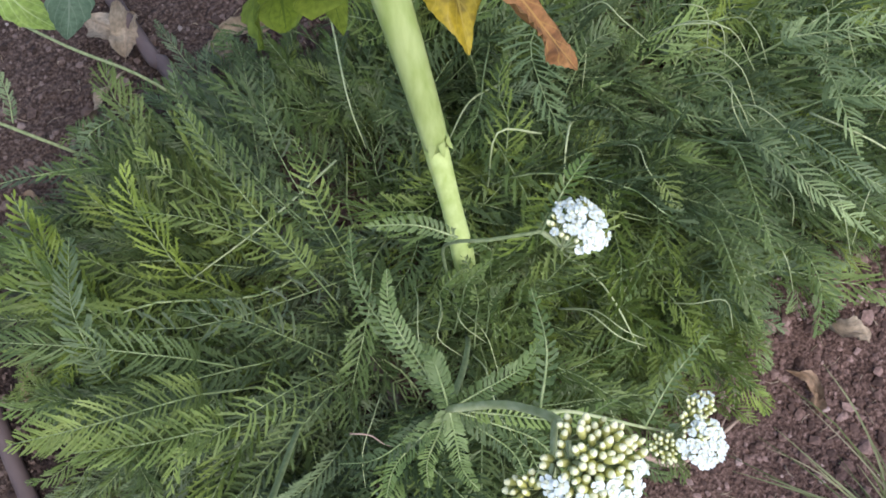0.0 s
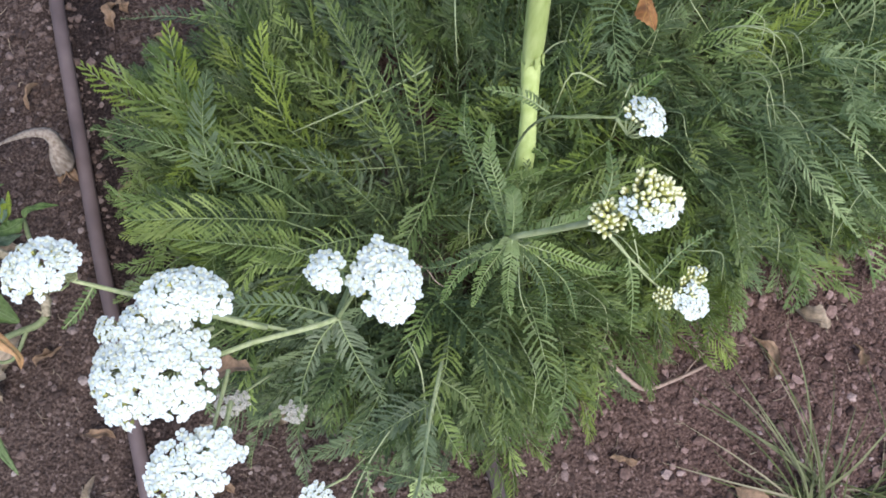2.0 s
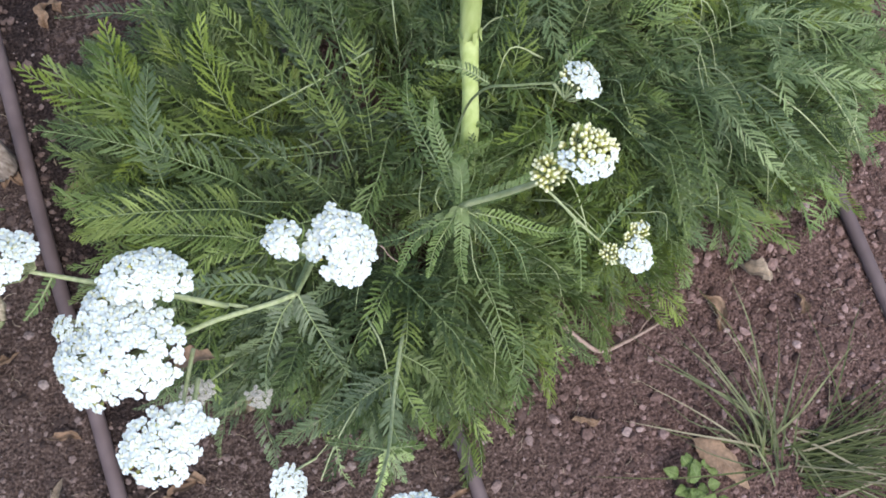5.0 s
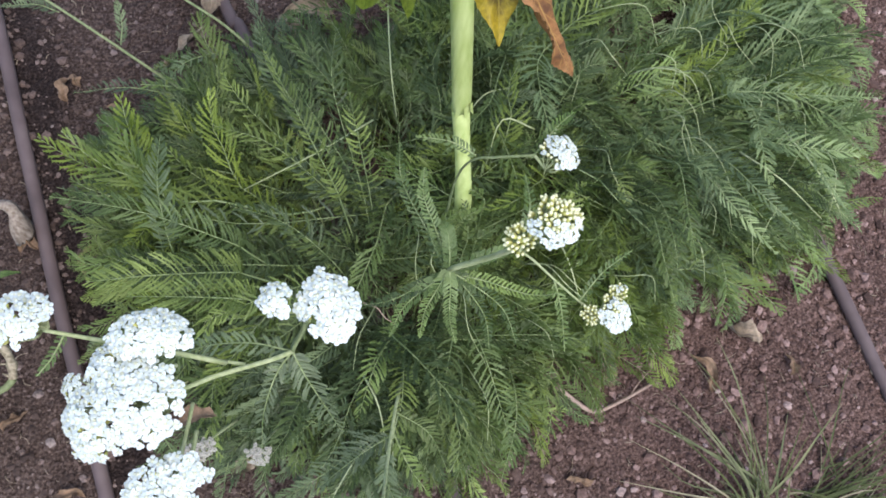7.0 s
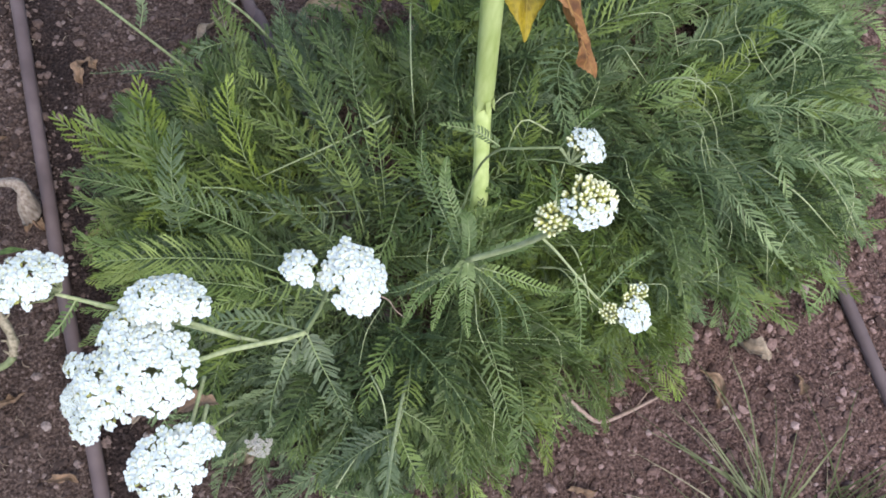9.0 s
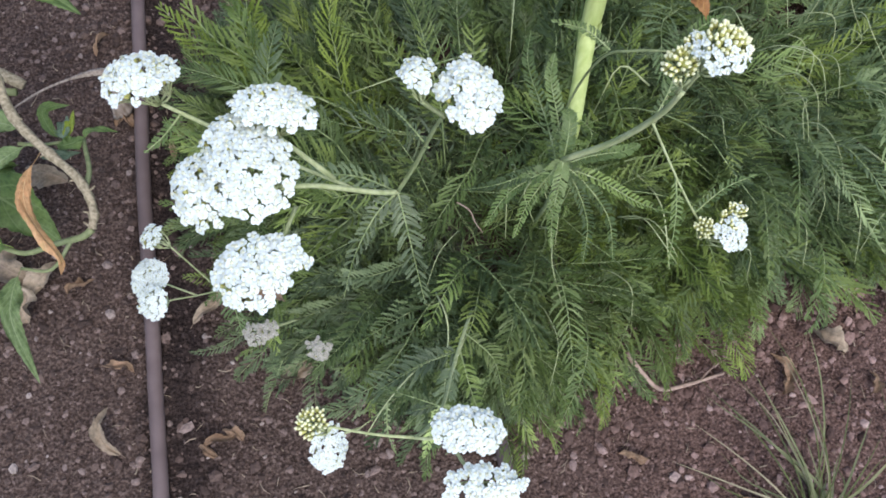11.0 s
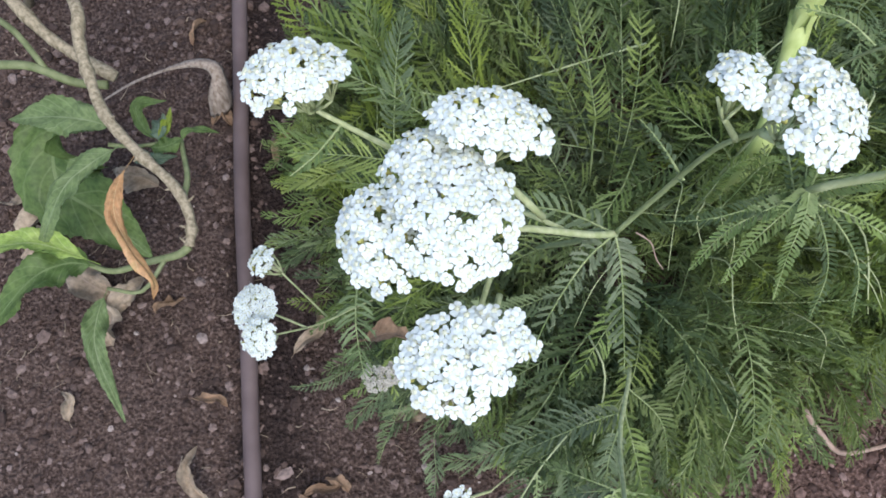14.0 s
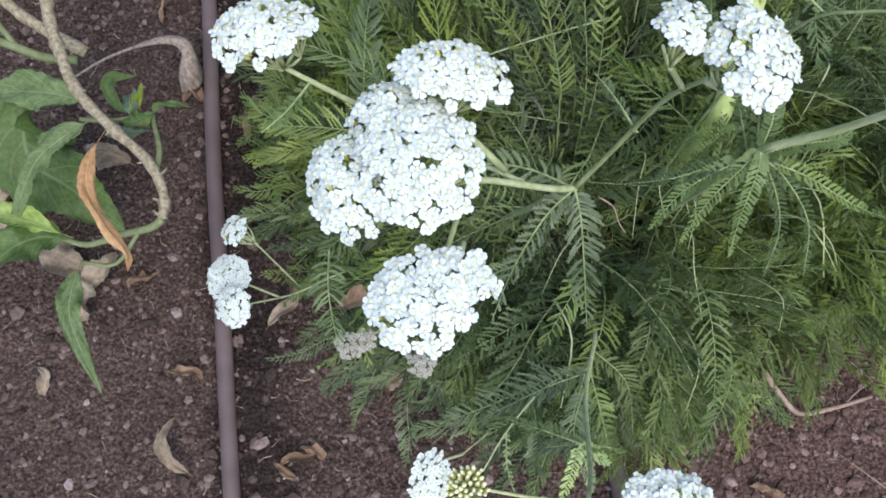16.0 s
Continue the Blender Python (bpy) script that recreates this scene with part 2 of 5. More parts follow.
WEED_GREEN = broad_material("fresh green small leaf", (0.10, 0.17, 0.04), (0.19, 0.27, 0.085), (0.25, 0.32, 0.12))
PALE_BLADE = foliage_material("pale green grass blade", (0.14, 0.165, 0.050), (0.30, 0.315, 0.125), 0.2, 0.65)
STRAW = foliage_material("straw coloured grass blade", (0.26, 0.22, 0.11), (0.44, 0.38, 0.22), 0.15)
TWIG = stem_material("weathered twig", (0.22, 0.155, 0.115), (0.38, 0.29, 0.23), 200, 0.85, 0.5)


# ---- geometry helpers ----
class Geo:
    """Vertices and faces that grow into one mesh; m is the material slot of the faces, uv is by vertex."""

    def __init__(self):
        self.v, self.f, self.m, self.uv = [], [], [], []

    def add(self, vs, fs, m=0, uv=None):
        o = len(self.v)
        self.v += [tuple(p) for p in vs]
        self.f += [tuple(i + o for i in f) for f in fs]
        self.m += [m] * len(fs)
        self.uv += uv if uv else [(0.0, 0.0)] * len(vs)

    def mesh(self, name, mats, smooth=True):
        me = bpy.data.meshes.new(name)
        me.from_pydata(self.v, [], self.f)
        for mt in mats:
            me.materials.append(mt)
        if len(mats) > 1:
            me.polygons.foreach_set("material_index", self.m)
        if any(u != (0.0, 0.0) for u in self.uv):
            layer = me.uv_layers.new(name="UVMap")
            for lp in me.loops:
                layer.data[lp.index].uv = self.uv[lp.vertex_index]
        me.polygons.foreach_set("use_smooth", [smooth] * len(me.polygons))
        me.update()
        return me


def tri_mesh(name, verts, tris, slots, uv, mats):
    """A mesh of triangles from arrays."""
    me = bpy.data.meshes.new(name)
    me.vertices.add(len(verts))
    me.vertices.foreach_set("co", np.asarray(verts, np.float32).ravel())
    me.loops.add(len(tris) * 3)
    me.loops.foreach_set("vertex_index", np.asarray(tris, np.int32).ravel())
    me.polygons.add(len(tris))
    me.polygons.foreach_set("loop_start", np.arange(0, len(tris) * 3, 3, dtype=np.int32))
    for mt in mats:
        me.materials.append(mt)
    me.polygons.foreach_set("material_index", np.asarray(slots, np.int32))
    me.polygons.foreach_set("use_smooth", np.ones(len(tris), bool))
    layer = me.uv_layers.new(name="UVMap")
    layer.data.foreach_set("uv", np.asarray(uv, np.float32)[np.asarray(tris).ravel()].ravel())
    me.update(calc_edges=True)
    return me


def spline(pts, n):
    """n + 1 points on a smooth curve through pts."""
    p = [Vector(q) for q in pts]
    p = [p[0] * 2 - p[1]] + p + [p[-1] * 2 - p[-2]]
    out = []
    for k in range(n + 1):
        s = k / n * (len(p) - 3)
        i = min(int(s), len(p) - 4)
        u = s - i
        a, b, c, d = p[i:i + 4]
        out.append(0.5 * (2 * b + (c - a) * u + (2 * a - 5 * b + 4 * c - d) * u * u + (3 * b - a - 3 * c + d) * u ** 3))
    return out


def tangents(pts):
    return [(pts[min(i + 1, len(pts) - 1)] - pts[max(i - 1, 0)]).normalized() for i in range(len(pts))]


def tube(g, pts, radii, n=6, m=0, flat=1.0, ribs=0.0, caps=True):
    """A round or flattened rod along pts; radii: one for each point or (first, last)."""
    pts = [Vector(p) for p in pts]
    if len(radii) == 2 and len(pts) > 2:
        radii = [radii[0] + (radii[1] - radii[0]) * i / (len(pts) - 1) for i in range(len(pts))]
    ts = tangents(pts)
    side = ts[0].cross(Vector((0, 0, 1)))
    side = Vector((1, 0, 0)) if side.length < 1e-3 else side.normalized()
    vs, fs = [], []
    for p, t, r in zip(pts, ts, radii):
        side = (side - t * side.dot(t)).normalized()
        up = t.cross(side)
        for k in range(n):
            a = 2 * math.pi * k / n
            rr = r * (1 + (ribs if k % 2 else 0))
            vs.append(p + side * math.cos(a) * rr + up * math.sin(a) * rr * flat)
    for i in range(len(pts) - 1):
        for k in range(n):
            j = (k + 1) % n
            fs.append((i * n + k, i * n + j, (i + 1) * n + j, (i + 1) * n + k))
    if caps:
        fs += [tuple(range(n))[::-1], tuple((len(pts) - 1) * n + k for k in range(n))]
    g.add(vs, fs, m)


WORLD_OF = {}


def place(ob, parent, m):
    """Put ob at the world pose m under parent."""
    ob.parent = parent
    ob.matrix_parent_inverse = WORLD_OF[parent].inverted()
    ob.matrix_basis = m
    WORLD_OF[ob] = m
    return ob


def thing(name, at, label, category, group="", kind=""):
    ob = new(name)
    ob.location = at
    ob.empty_display_size = 0.02
    WORLD_OF[ob] = Matrix.Translation(at)
    return tagged(ob, label, category, group, kind)


def part(name, g, mats, parent, label="", smooth=True, kind=""):
    """Links geometry as one mesh under a thing or a part; its origin lies at its first vertex."""
    o = Vector(g.v[0])
    g.v = [tuple(Vector(p) - o) for p in g.v]
    ob = place(new(name, g.mesh(name, mats if isinstance(mats, list) else [mats], smooth)), parent, Matrix.Translation(o))
    return tagged(ob, label, kind=kind)


def whole(name, g, mats, label, category, group="", kind="", smooth=True):
    """A thing that is one mesh."""
    o = Vector(g.v[0])
    g.v = [tuple(Vector(p) - o) for p in g.v]
    ob = new(name, g.mesh(name, mats if isinstance(mats, list) else [mats], smooth))
    ob.location = o
    WORLD_OF[ob] = Matrix.Translation(o)
    return tagged(ob, label, category, group, kind)


def bumpy(x, y):
    """The lie of the soil."""
    near = 1.0 if abs(x) < 3 and abs(y) < 3 else 0.0
    return near * (0.007 * noise.noise((x * 6, y * 6, 0)) + 0.004 * noise.noise((x * 19, y * 19, 3)) + 0.0030 * noise.noise((x * 60, y * 60, 7)) + 0.0020 * noise.noise((x * 125, y * 125, 9)))


# ---- ground ----
BED = [(-0.185, 0.465), (-0.232, 0.40), (-0.222, 0.30), (-0.200, 0.21), (-0.172, 0.13), (-0.14, 0.07), (-0.085, 0.025), (-0.03, -0.010), (0.05, -0.038), (0.10, -0.043), (0.170, -0.035), (0.212, -0.008), (0.255, 0.034),
       (0.365, 0.055), (0.585, 0.080), (0.685, 0.110), (0.75, 0.18), (0.81, 0.29), (0.80, 0.50), (0.60, 0.70), (0.40, 0.65), (0.28, 0.57), (0.20, 0.50), (0.13, 0.495), (0.07, 0.535), (-0.01, 0.53), (-0.08, 0.50)]


def inside(x, y, poly):
    hit = False
    for (x0, y0), (x1, y1) in zip(poly, poly[1:] + poly[:1]):
        if (y0 > y) != (y1 > y) and x < (x1 - x0) * (y - y0) / (y1 - y0) + x0:
            hit = not hit
    return hit


def ground():
    def line(lo, hi, step):
        c = list(np.arange(lo, hi + 1e-6, step))
        grow, a, b = step, c[0], c[-1]
        while b < 2500:
            grow *= 1.5
            a, b = a - grow, b + grow
            c = [a] + c + [b]
        return c
    xs, ys = line(-0.68, 1.0, 0.006), line(-0.42, 0.95, 0.006)
    g = Geo()
    vs = [(x, y, bumpy(x, y)) for y in ys for x in xs]
    w = len(xs)
    g.add(vs, [(j * w + i, j * w + i + 1, (j + 1) * w + i + 1, (j + 1) * w + i) for j in range(len(ys) - 1) for i in range(w - 1)])
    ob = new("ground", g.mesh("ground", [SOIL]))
    tagged(ob, "reddish brown gritty garden soil", "ground", kind="structure")


def gravel(count=34000):
    rnd = random.Random(4)
    bm = bmesh.new()
    bmesh.ops.create_icosphere(bm, subdivisions=1, radius=1)
    base = np.array([v.co[:] for v in bm.verts])
    faces = np.array([[v.index for v in f.verts] for f in bm.faces])
    bm.free()
    rng = np.random.default_rng(5)
    vs, fs = [], []
    k = -1
    for _ in range(count):
        x, y = rnd.uniform(-0.62, 0.95), rnd.uniform(-0.38, 0.85)
        if 0.0 < x < 0.6 and 0.15 < y < 0.5:
            continue
        if -0.262 < x < -0.23 and rnd.random() < 0.6:
            continue
        k += 1
        r = min(0.0011 + rnd.expovariate(1 / 0.0012), 0.0070) * (1.2 if x > 0.15 else 1.0)
        s = np.array([rnd.uniform(0.7, 1.2), rnd.uniform(0.7, 1.2), rnd.uniform(0.5, 0.9)]) * r
        p = base * (1 + rng.uniform(-0.32, 0.32, (len(base), 1))) * s
        a = rnd.uniform(0, 6.28)
        p = np.column_stack((p[:, 0] * math.cos(a) - p[:, 1] * math.sin(a), p[:, 0] * math.sin(a) + p[:, 1] * math.cos(a), p[:, 2]))
        vs.append(p + (x, y, bumpy(x, y) + r * 0.12))
        fs.append(faces + k * len(base))
    me = bpy.data.meshes.new("gravel")
    me.from_pydata(np.concatenate(vs).tolist(), [], np.concatenate(fs).tolist())
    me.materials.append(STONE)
    tagged(new("gravel", me), "loose brown and grey grit on the soil", "gravel", kind="stuff")


def drip_pipe(pts, label):
    g = Geo()
    rnd = random.Random(pts[0][0])
    path = spline(pts, 60)
    path = [p + Vector((0.002 * noise.noise((p.y * 5, p.x, 1)), 0, 0)) for p in path]
    ends = [(path[0] - path[4]).normalized() * 4.0, (path[-1] - path[-5]).normalized() * 4.0]
    path = [path[0] + ends[0]] + path + [path[-1] + ends[1]]
    tube(g, path, (0.0084, 0.0084), 16)
    whole("drip_pipe", g, PIPE, label, "pipe", "drip pipes in the bed")


def debris():
    """Bits of straw and dead leaf strewn over the soil."""
    rnd = random.Random(15)
    g = Geo()
    for _ in range(1100):
        x, y = rnd.uniform(-0.6, 0.9), rnd.uniform(-0.36, 0.8)
        if inside(x, y, BED) and rnd.random() < 0.7:
            continue
        a, ln, z = rnd.uniform(0, 6.28), rnd.uniform(0.004, 0.02), bumpy(x, y) + 0.0016
        d, w = Vector((math.cos(a), math.sin(a), 0)), Vector((-math.sin(a), math.cos(a), 0))
        o = Vector((x, y, z))
        tube(g, spline([o, o + d * ln * 0.5 + w * rnd.uniform(-0.25, 0.25) * ln + Vector((0, 0, rnd.uniform(0, 0.003))), o + d * ln], 4), (rnd.uniform(0.0003, 0.0009), 0.0002), 4, flat=rnd.uniform(0.3, 1))
    whole("debris", g, DRY_PALE, "scattered bits of straw and dead leaf", "debris", kind="stuff")


ground()
gravel()
drip_pipe([(-0.276, -0.9, 0.008), (-0.277, 0.0, 0.009), (-0.281, 0.3, 0.01), (-0.278, 0.7, 0.009), (-0.27, 1.6, 0.008)], "brown plastic drip pipe lying on bare soil beside the yarrow")
drip_pipe([(0.10, -0.9, 0.008), (0.098, -0.3, 0.008), (0.090, 0.0, 0.008), (0.055, 0.3, 0.008), (0.018, 0.58, 0.008), (-0.004, 0.70, 0.008), (-0.10, 1.6, 0.008)], "brown plastic drip pipe running under the yarrow leaves")
drip_pipe([(0.675, -0.9, 0.008), (0.665, -0.2, 0.008), (0.657, 0.04, 0.008), (0.655, 1.6, 0.008)], "brown plastic drip pipe on soil beyond the yarrow")


def broad_leaf(path, half, seed, teeth=0.06, fold=0.25, wave=0.15, up=(0, 0, 1), n=22, shape=0.75, tail=0.12, twist=0.0):
    """A broad leaf along path with a folded, crinkled blade, wavy unevenly toothed edge and pointed tip."""
    rnd = random.Random(seed)
    pts = spline(path, n)
    ts = tangents(pts)
    g = Geo()
    vs, fs, uv = [], [], []
    cols = (-1, -0.82, -0.6, -0.38, -0.16, 0, 0.16, 0.38, 0.6, 0.82, 1)
    for i, (p, t) in enumerate(zip(pts, ts)):
        s = i / n
        side = t.cross(Vector(up)).normalized()
        nr = side.cross(t)
        side, nr = side * math.cos(twist * s) + nr * math.sin(twist * s), nr * math.cos(twist * s) - side * math.sin(twist * s)
        q = max(0.0, (s - tail) / (1 - tail))
        w = half * (math.sin(math.pi * q ** shape) ** 0.85 if 0 < q < 1 else 0.0) + half * 0.035
        jag = {sg: 1 + teeth * ((i % 2) * 2 - 1) * rnd.uniform(0.3, 1.5) + 0.10 * noise.noise((s * 7, sg * 3, seed * 0.7)) for sg in (-1, 1)}
        for k in cols:
            e = jag[1 if k > 0 else -1] if abs(k) > 0.7 else 1
            h = abs(k) * fold * w + wave * w * abs(k) ** 1.5 * noise.noise((s * 5 + seed, k * 1.5, seed * 1.3)) * 2
            h += w * (0.05 + 0.12 * wave) * noise.noise((s * 16 + seed, k * 3.5, seed * 2.1)) * min(1.0, abs(k) * 4)
            vs.append(p + side * k * w * e + nr * h)
            uv.append((s, 0.5 + k * 0.5))
    c = len(cols)
    for i in range(n):
        for k in range(c - 1):
            fs.append((i * c + k, i * c + k + 1, (i + 1) * c + k + 1, (i + 1) * c + k))
    g.add(vs, fs, 0, uv)
    return g


# ---- yarrow ----
def feather(g, path, half, pairs, seed, lobes=3, sweep=58, rib=0.0011, vee=0.3, start=0.12, up=(0, 0, 1), wide=0.0006, m=0, twist=0.0, bushy=0.30, loose=1.0, tone=None):
    """One feathery leaf along path, all in triangles: a pale rib with pairs of thread-like pinnae that curl forward, each of them toothed."""
    rnd = random.Random(seed)
    tone = rnd.random() if tone is None else tone
    pts = spline(path, 11)
    ts = tangents(pts)
    rim = []
    for i, (o, t) in enumerate(zip(pts, ts)):
        side = t.cross(Vector(up))
        side = side.normalized() if side.length > 1e-4 else Vector((1, 0, 0))
        nr, r = side.cross(t), rib * (1 - 0.68 * i / 11)
        rim += [o + side * r - nr * r * 0.5, o + nr * r, o - side * r - nr * r * 0.5]
    tris = []
    for i in range(11):
        for k in range(3):
            a, b, c, d = 3 * i + k, 3 * i + (k + 1) % 3, 3 * i + 3 + (k + 1) % 3, 3 * i + 3 + k
            tris += [(a, b, c), (a, c, d)]
    g.add(rim, tris, m + 1, [(i // 3 / 11, tone) for i in range(len(rim))])
    dense = spline(path, pairs * 2 + 4)
    ts = tangents(dense)
    n = len(dense) - 1
    sag = rnd.uniform(-0.2, 0.35)
    for k in range(pairs):
        for sg in (-1, 1):
            if rnd.random() < 0.06 * loose:
                continue
            s = start + (1 - start) * (k + 0.5 + rnd.uniform(-0.35, 0.35) * loose + 0.2 * sg) / pairs
            s = min(max(s, 0), 1)
            i = min(int(s * n), n)
            o, t = dense[i], ts[i]
            side = t.cross(Vector(up))
            side = side.normalized() if side.length > 1e-4 else Vector((1, 0, 0))
            nrm = side.cross(t)
            tw = twist * (s - 0.2)
            side, nrm = side * math.cos(tw) + nrm * math.sin(tw), nrm * math.cos(tw) - side * math.sin(tw)
            q = (s - start) / (1 - start)
            ln = half * (math.sin(math.pi * min(1, q * 0.80 + 0.20)) ** 0.6 * 0.92 + 0.06) * rnd.uniform(1 - 0.28 * loose, 1 + 0.16 * loose)
            a = radians(sweep - 22 * q + rnd.gauss(0, 7) * loose)
            d0 = (t * math.cos(a) + side * sg * math.sin(a)) + nrm * (vee + rnd.uniform(-0.25, 0.28) * loose)
            d0.normalize()
            bend = t * rnd.uniform(0.45, 1.25) - nrm * (sag + rnd.uniform(-0.15, 0.5) * loose)
            roll = rnd.gauss(0, 0.5) * loose
            w = d0.cross(nrm).normalized()
            w = (w * math.cos(roll) + nrm * math.sin(roll)) * wide
            vs, uv = [], []
            for u, ww in ((0, 0.6), (0.38, 0.95), (0.78, 1.15)):
                c = o + d0 * ln * u + bend * ln * 0.5 * u * u
                vs += [c + w * ww, c - w * ww]
            vs.append(o + d0 * ln + bend * ln * 0.5)
            tris = [(0, 1, 3), (0, 3, 2), (2, 3, 5), (2, 5, 4), (4, 5, 6)]
            for j in range(lobes):
                u = 0.28 + 0.66 * (j + 0.5) / lobes
                c = o + d0 * ln * u + bend * ln * 0.5 * u * u
                dt = (d0 + bend * u).normalized()
                for s2 in (-1, 1):
                    ll = min(ln * bushy, 0.0058) * (1.30 - 0.65 * u) * rnd.uniform(0.6, 1.3)
                    dl = (dt * rnd.uniform(0.5, 1.0) + w.normalized() * s2 * rnd.uniform(0.5, 0.9) + nrm * rnd.uniform(-0.3, 0.6)).normalized()
                    b = dt * wide * 1.25
                    e = len(vs)
                    vs += [c - b, c + b, c + dl * ll]
                    tris.append((e, e + 1, e + 2))
            g.add(vs, tris, m, [(s * 0.7 + 0.3 * rnd.random(), tone)] * len(vs))


def arch(length, e0, e1, curl, n=7):
    """A leaf's line from the origin: it leaves the ground at e0 degrees and ends at e1, turning sideways by curl."""
    p, out = Vector((0, 0, 0)), [Vector((0, 0, 0))]
    for k in range(n):
        s = (k + 0.5) / n
        e, h = radians(e0 + (e1 - e0) * s ** 0.9), radians(curl * s)
        p = p + Vector((math.cos(e) * math.cos(h), math.cos(e) * math.sin(h), math.sin(e))) * length / n
        out.append(p.copy())
    return out


def leaf_kinds():
    """Leaf shapes that the plant repeats, by tone: comb-like open leaves, fluffy dense ones and narrow young ones."""
    rnd = random.Random(11)
    kinds = {}
    for tone, mat, count in (("Y", LEAF_YELLOW, 7), ("G", LEAF_GREEN, 10), ("B", LEAF_BLUE, 6), ("P", LEAF_PALE, 7)):
        for k in range(count):
            comb = k % 3 == 0 if tone == "B" else k % 3 != 2
            L = rnd.uniform(0.20, 0.28)
            half = rnd.uniform(0.027, 0.037) if comb else rnd.uniform(0.017, 0.023)
            end = rnd.uniform(-95, -25) if tone == "P" or rnd.random() < 0.35 else rnd.uniform(-40, 20)
            line = arch(L, rnd.uniform(38, 82), end, rnd.uniform(-70, 70))
            line = [p + Vector((0, rnd.gauss(0, 0.0035), rnd.gauss(0, 0.003))) if 0 < i else p for i, p in enumerate(line)]
            g = Geo()
            feather(g, line, half, rnd.randint(23, 28) if comb else rnd.randint(32, 38), 500 + 17 * len(kinds.get(tone, ())) + ord(tone), 5 if comb else 3, rnd.uniform(56, 74), rnd.uniform(0.0009, 0.0014), rnd.uniform(0.15, 0.75), rnd.uniform(0.08, 0.24),
                    twist=rnd.uniform(-1.0, 1.0), bushy=0.24 if comb else 0.30, wide=rnd.uniform(0.00095, 0.00115), loose=0.6)
            kinds.setdefault(tone, []).append((mat, g))
    return kinds


def foliage(plant, singles=300):
    """Leaves in tufts: each tuft radiates from its own crown and leans away from the middle of the bush."""
    rnd = random.Random(23)
    kinds = leaf_kinds()
    shapes = {tone: [(mat, np.array(g.v), np.array(g.f), np.array(g.m), np.array(g.uv)) for mat, g in lst] for tone, lst in kinds.items()}
    meshes = {tone: [tri_mesh("leaf", v, f, sl, uv, [mat, RIB]) for mat, v, f, sl, uv in lst] for tone, lst in shapes.items()}
    joined = {}
    made = 0
    crowns, tries = [], 0
    while tries < 9000:
        tries += 1
        x, y = rnd.uniform(-0.2, 0.8), rnd.uniform(-0.05, 0.7)
        d = Vector((0.17 - x, 0.30 - y)).normalized() * -0.05
        if inside(x, y, BED) and inside(x + d.x, y + d.y, BED) and all((x - q[0]) ** 2 + (y - q[1]) ** 2 > 0.045 ** 2 for q in crowns):
            crowns.append((x, y))
    crowns += [(0.09, 0.10), (0.13, 0.12), (0.11, 0.07), (0.17, 0.20), (0.25, 0.30), (0.30, 0.20), (0.20, 0.42), (0.10, 0.14), (0.24, 0.26), (0.37, 0.36), (0.40, 0.31), (0.43, 0.36), (0.39, 0.41), (0.45, 0.30), (0.34, 0.33)]
    hollows = ((0.132, 0.335, 0.036), (0.095, 0.205, 0.026), (0.100, 0.145, 0.030), (0.235, 0.095, 0.026), (0.030, 0.085, 0.024), (0.30, 0.16, 0.025), (-0.06, 0.31, 0.022), (0.42, 0.24, 0.025))
    spots = []
    for cx, cy in crowns:
        tone = noise.noise((cx * 4.5, cy * 4.5, 2)) + rnd.gauss(0, 0.24)
        scale = rnd.uniform(0.74, 1.15)
        out = Vector((cx - 0.37, cy - 0.44, 0)) if cx > 0.29 else Vector((cx - 0.15, cy - 0.26, 0))
        for k in range(rnd.randint(10, 14)):
            spread = rnd.gauss(0, 0.62 if out.length > 0.12 else 2.5)
            spots.append((cx + rnd.gauss(0, 0.010), cy + rnd.gauss(0, 0.010), math.atan2(out.y, out.x) + spread, tone + rnd.gauss(0, 0.12), scale * rnd.uniform(0.66, 1.15)))
    spots.sort(key=lambda p: (p[0] - 0.05) ** 2 + (p[1] - 0.15) ** 2 + rnd.uniform(0, 0.03))
    for bx, by, head, tone, size in spots:
        x, y = bx + math.cos(head) * 0.09 * size, by + math.sin(head) * 0.09 * size
        if x < 0.1 and y > 0.05:
            pool = "YYG" if tone > 0.2 else "GGB" if tone > -0.12 else "GBB"
        elif y < 0.1 and x < 0.05:
            pool = "GBB"
        # brighter right side of the bush put into leaf colour: more pale leaves
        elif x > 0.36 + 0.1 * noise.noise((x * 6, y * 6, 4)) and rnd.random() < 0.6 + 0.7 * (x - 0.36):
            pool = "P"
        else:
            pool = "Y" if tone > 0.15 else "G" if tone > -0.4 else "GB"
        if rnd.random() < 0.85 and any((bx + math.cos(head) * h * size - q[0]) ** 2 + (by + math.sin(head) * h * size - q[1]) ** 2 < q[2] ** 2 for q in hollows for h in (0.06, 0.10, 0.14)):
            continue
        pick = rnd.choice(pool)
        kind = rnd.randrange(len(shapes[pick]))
        mat, v, f, slots, uv = shapes[pick][kind]
        reach = float(v[:, 0].max()) * size
        z = max(0.0, rnd.gauss(0.012, 0.02))
        m = Matrix.Translation((bx, by, z)) @ Matrix.Rotation(head, 4, "Z") @ Matrix.Rotation(rnd.gauss(0, 0.4), 4, "X") @ Matrix.Rotation(rnd.gauss(0.0, 0.26), 4, "Y") @ Matrix.Scale(size, 4)
        fit = [k for k in (1.0, 0.88, 0.76, 0.64) if inside(bx + math.cos(head) * reach * k * 0.92, by + math.sin(head) * reach * k * 0.92, BED)] or [0.58]
        m = m @ Matrix.Scale(fit[0], 4)
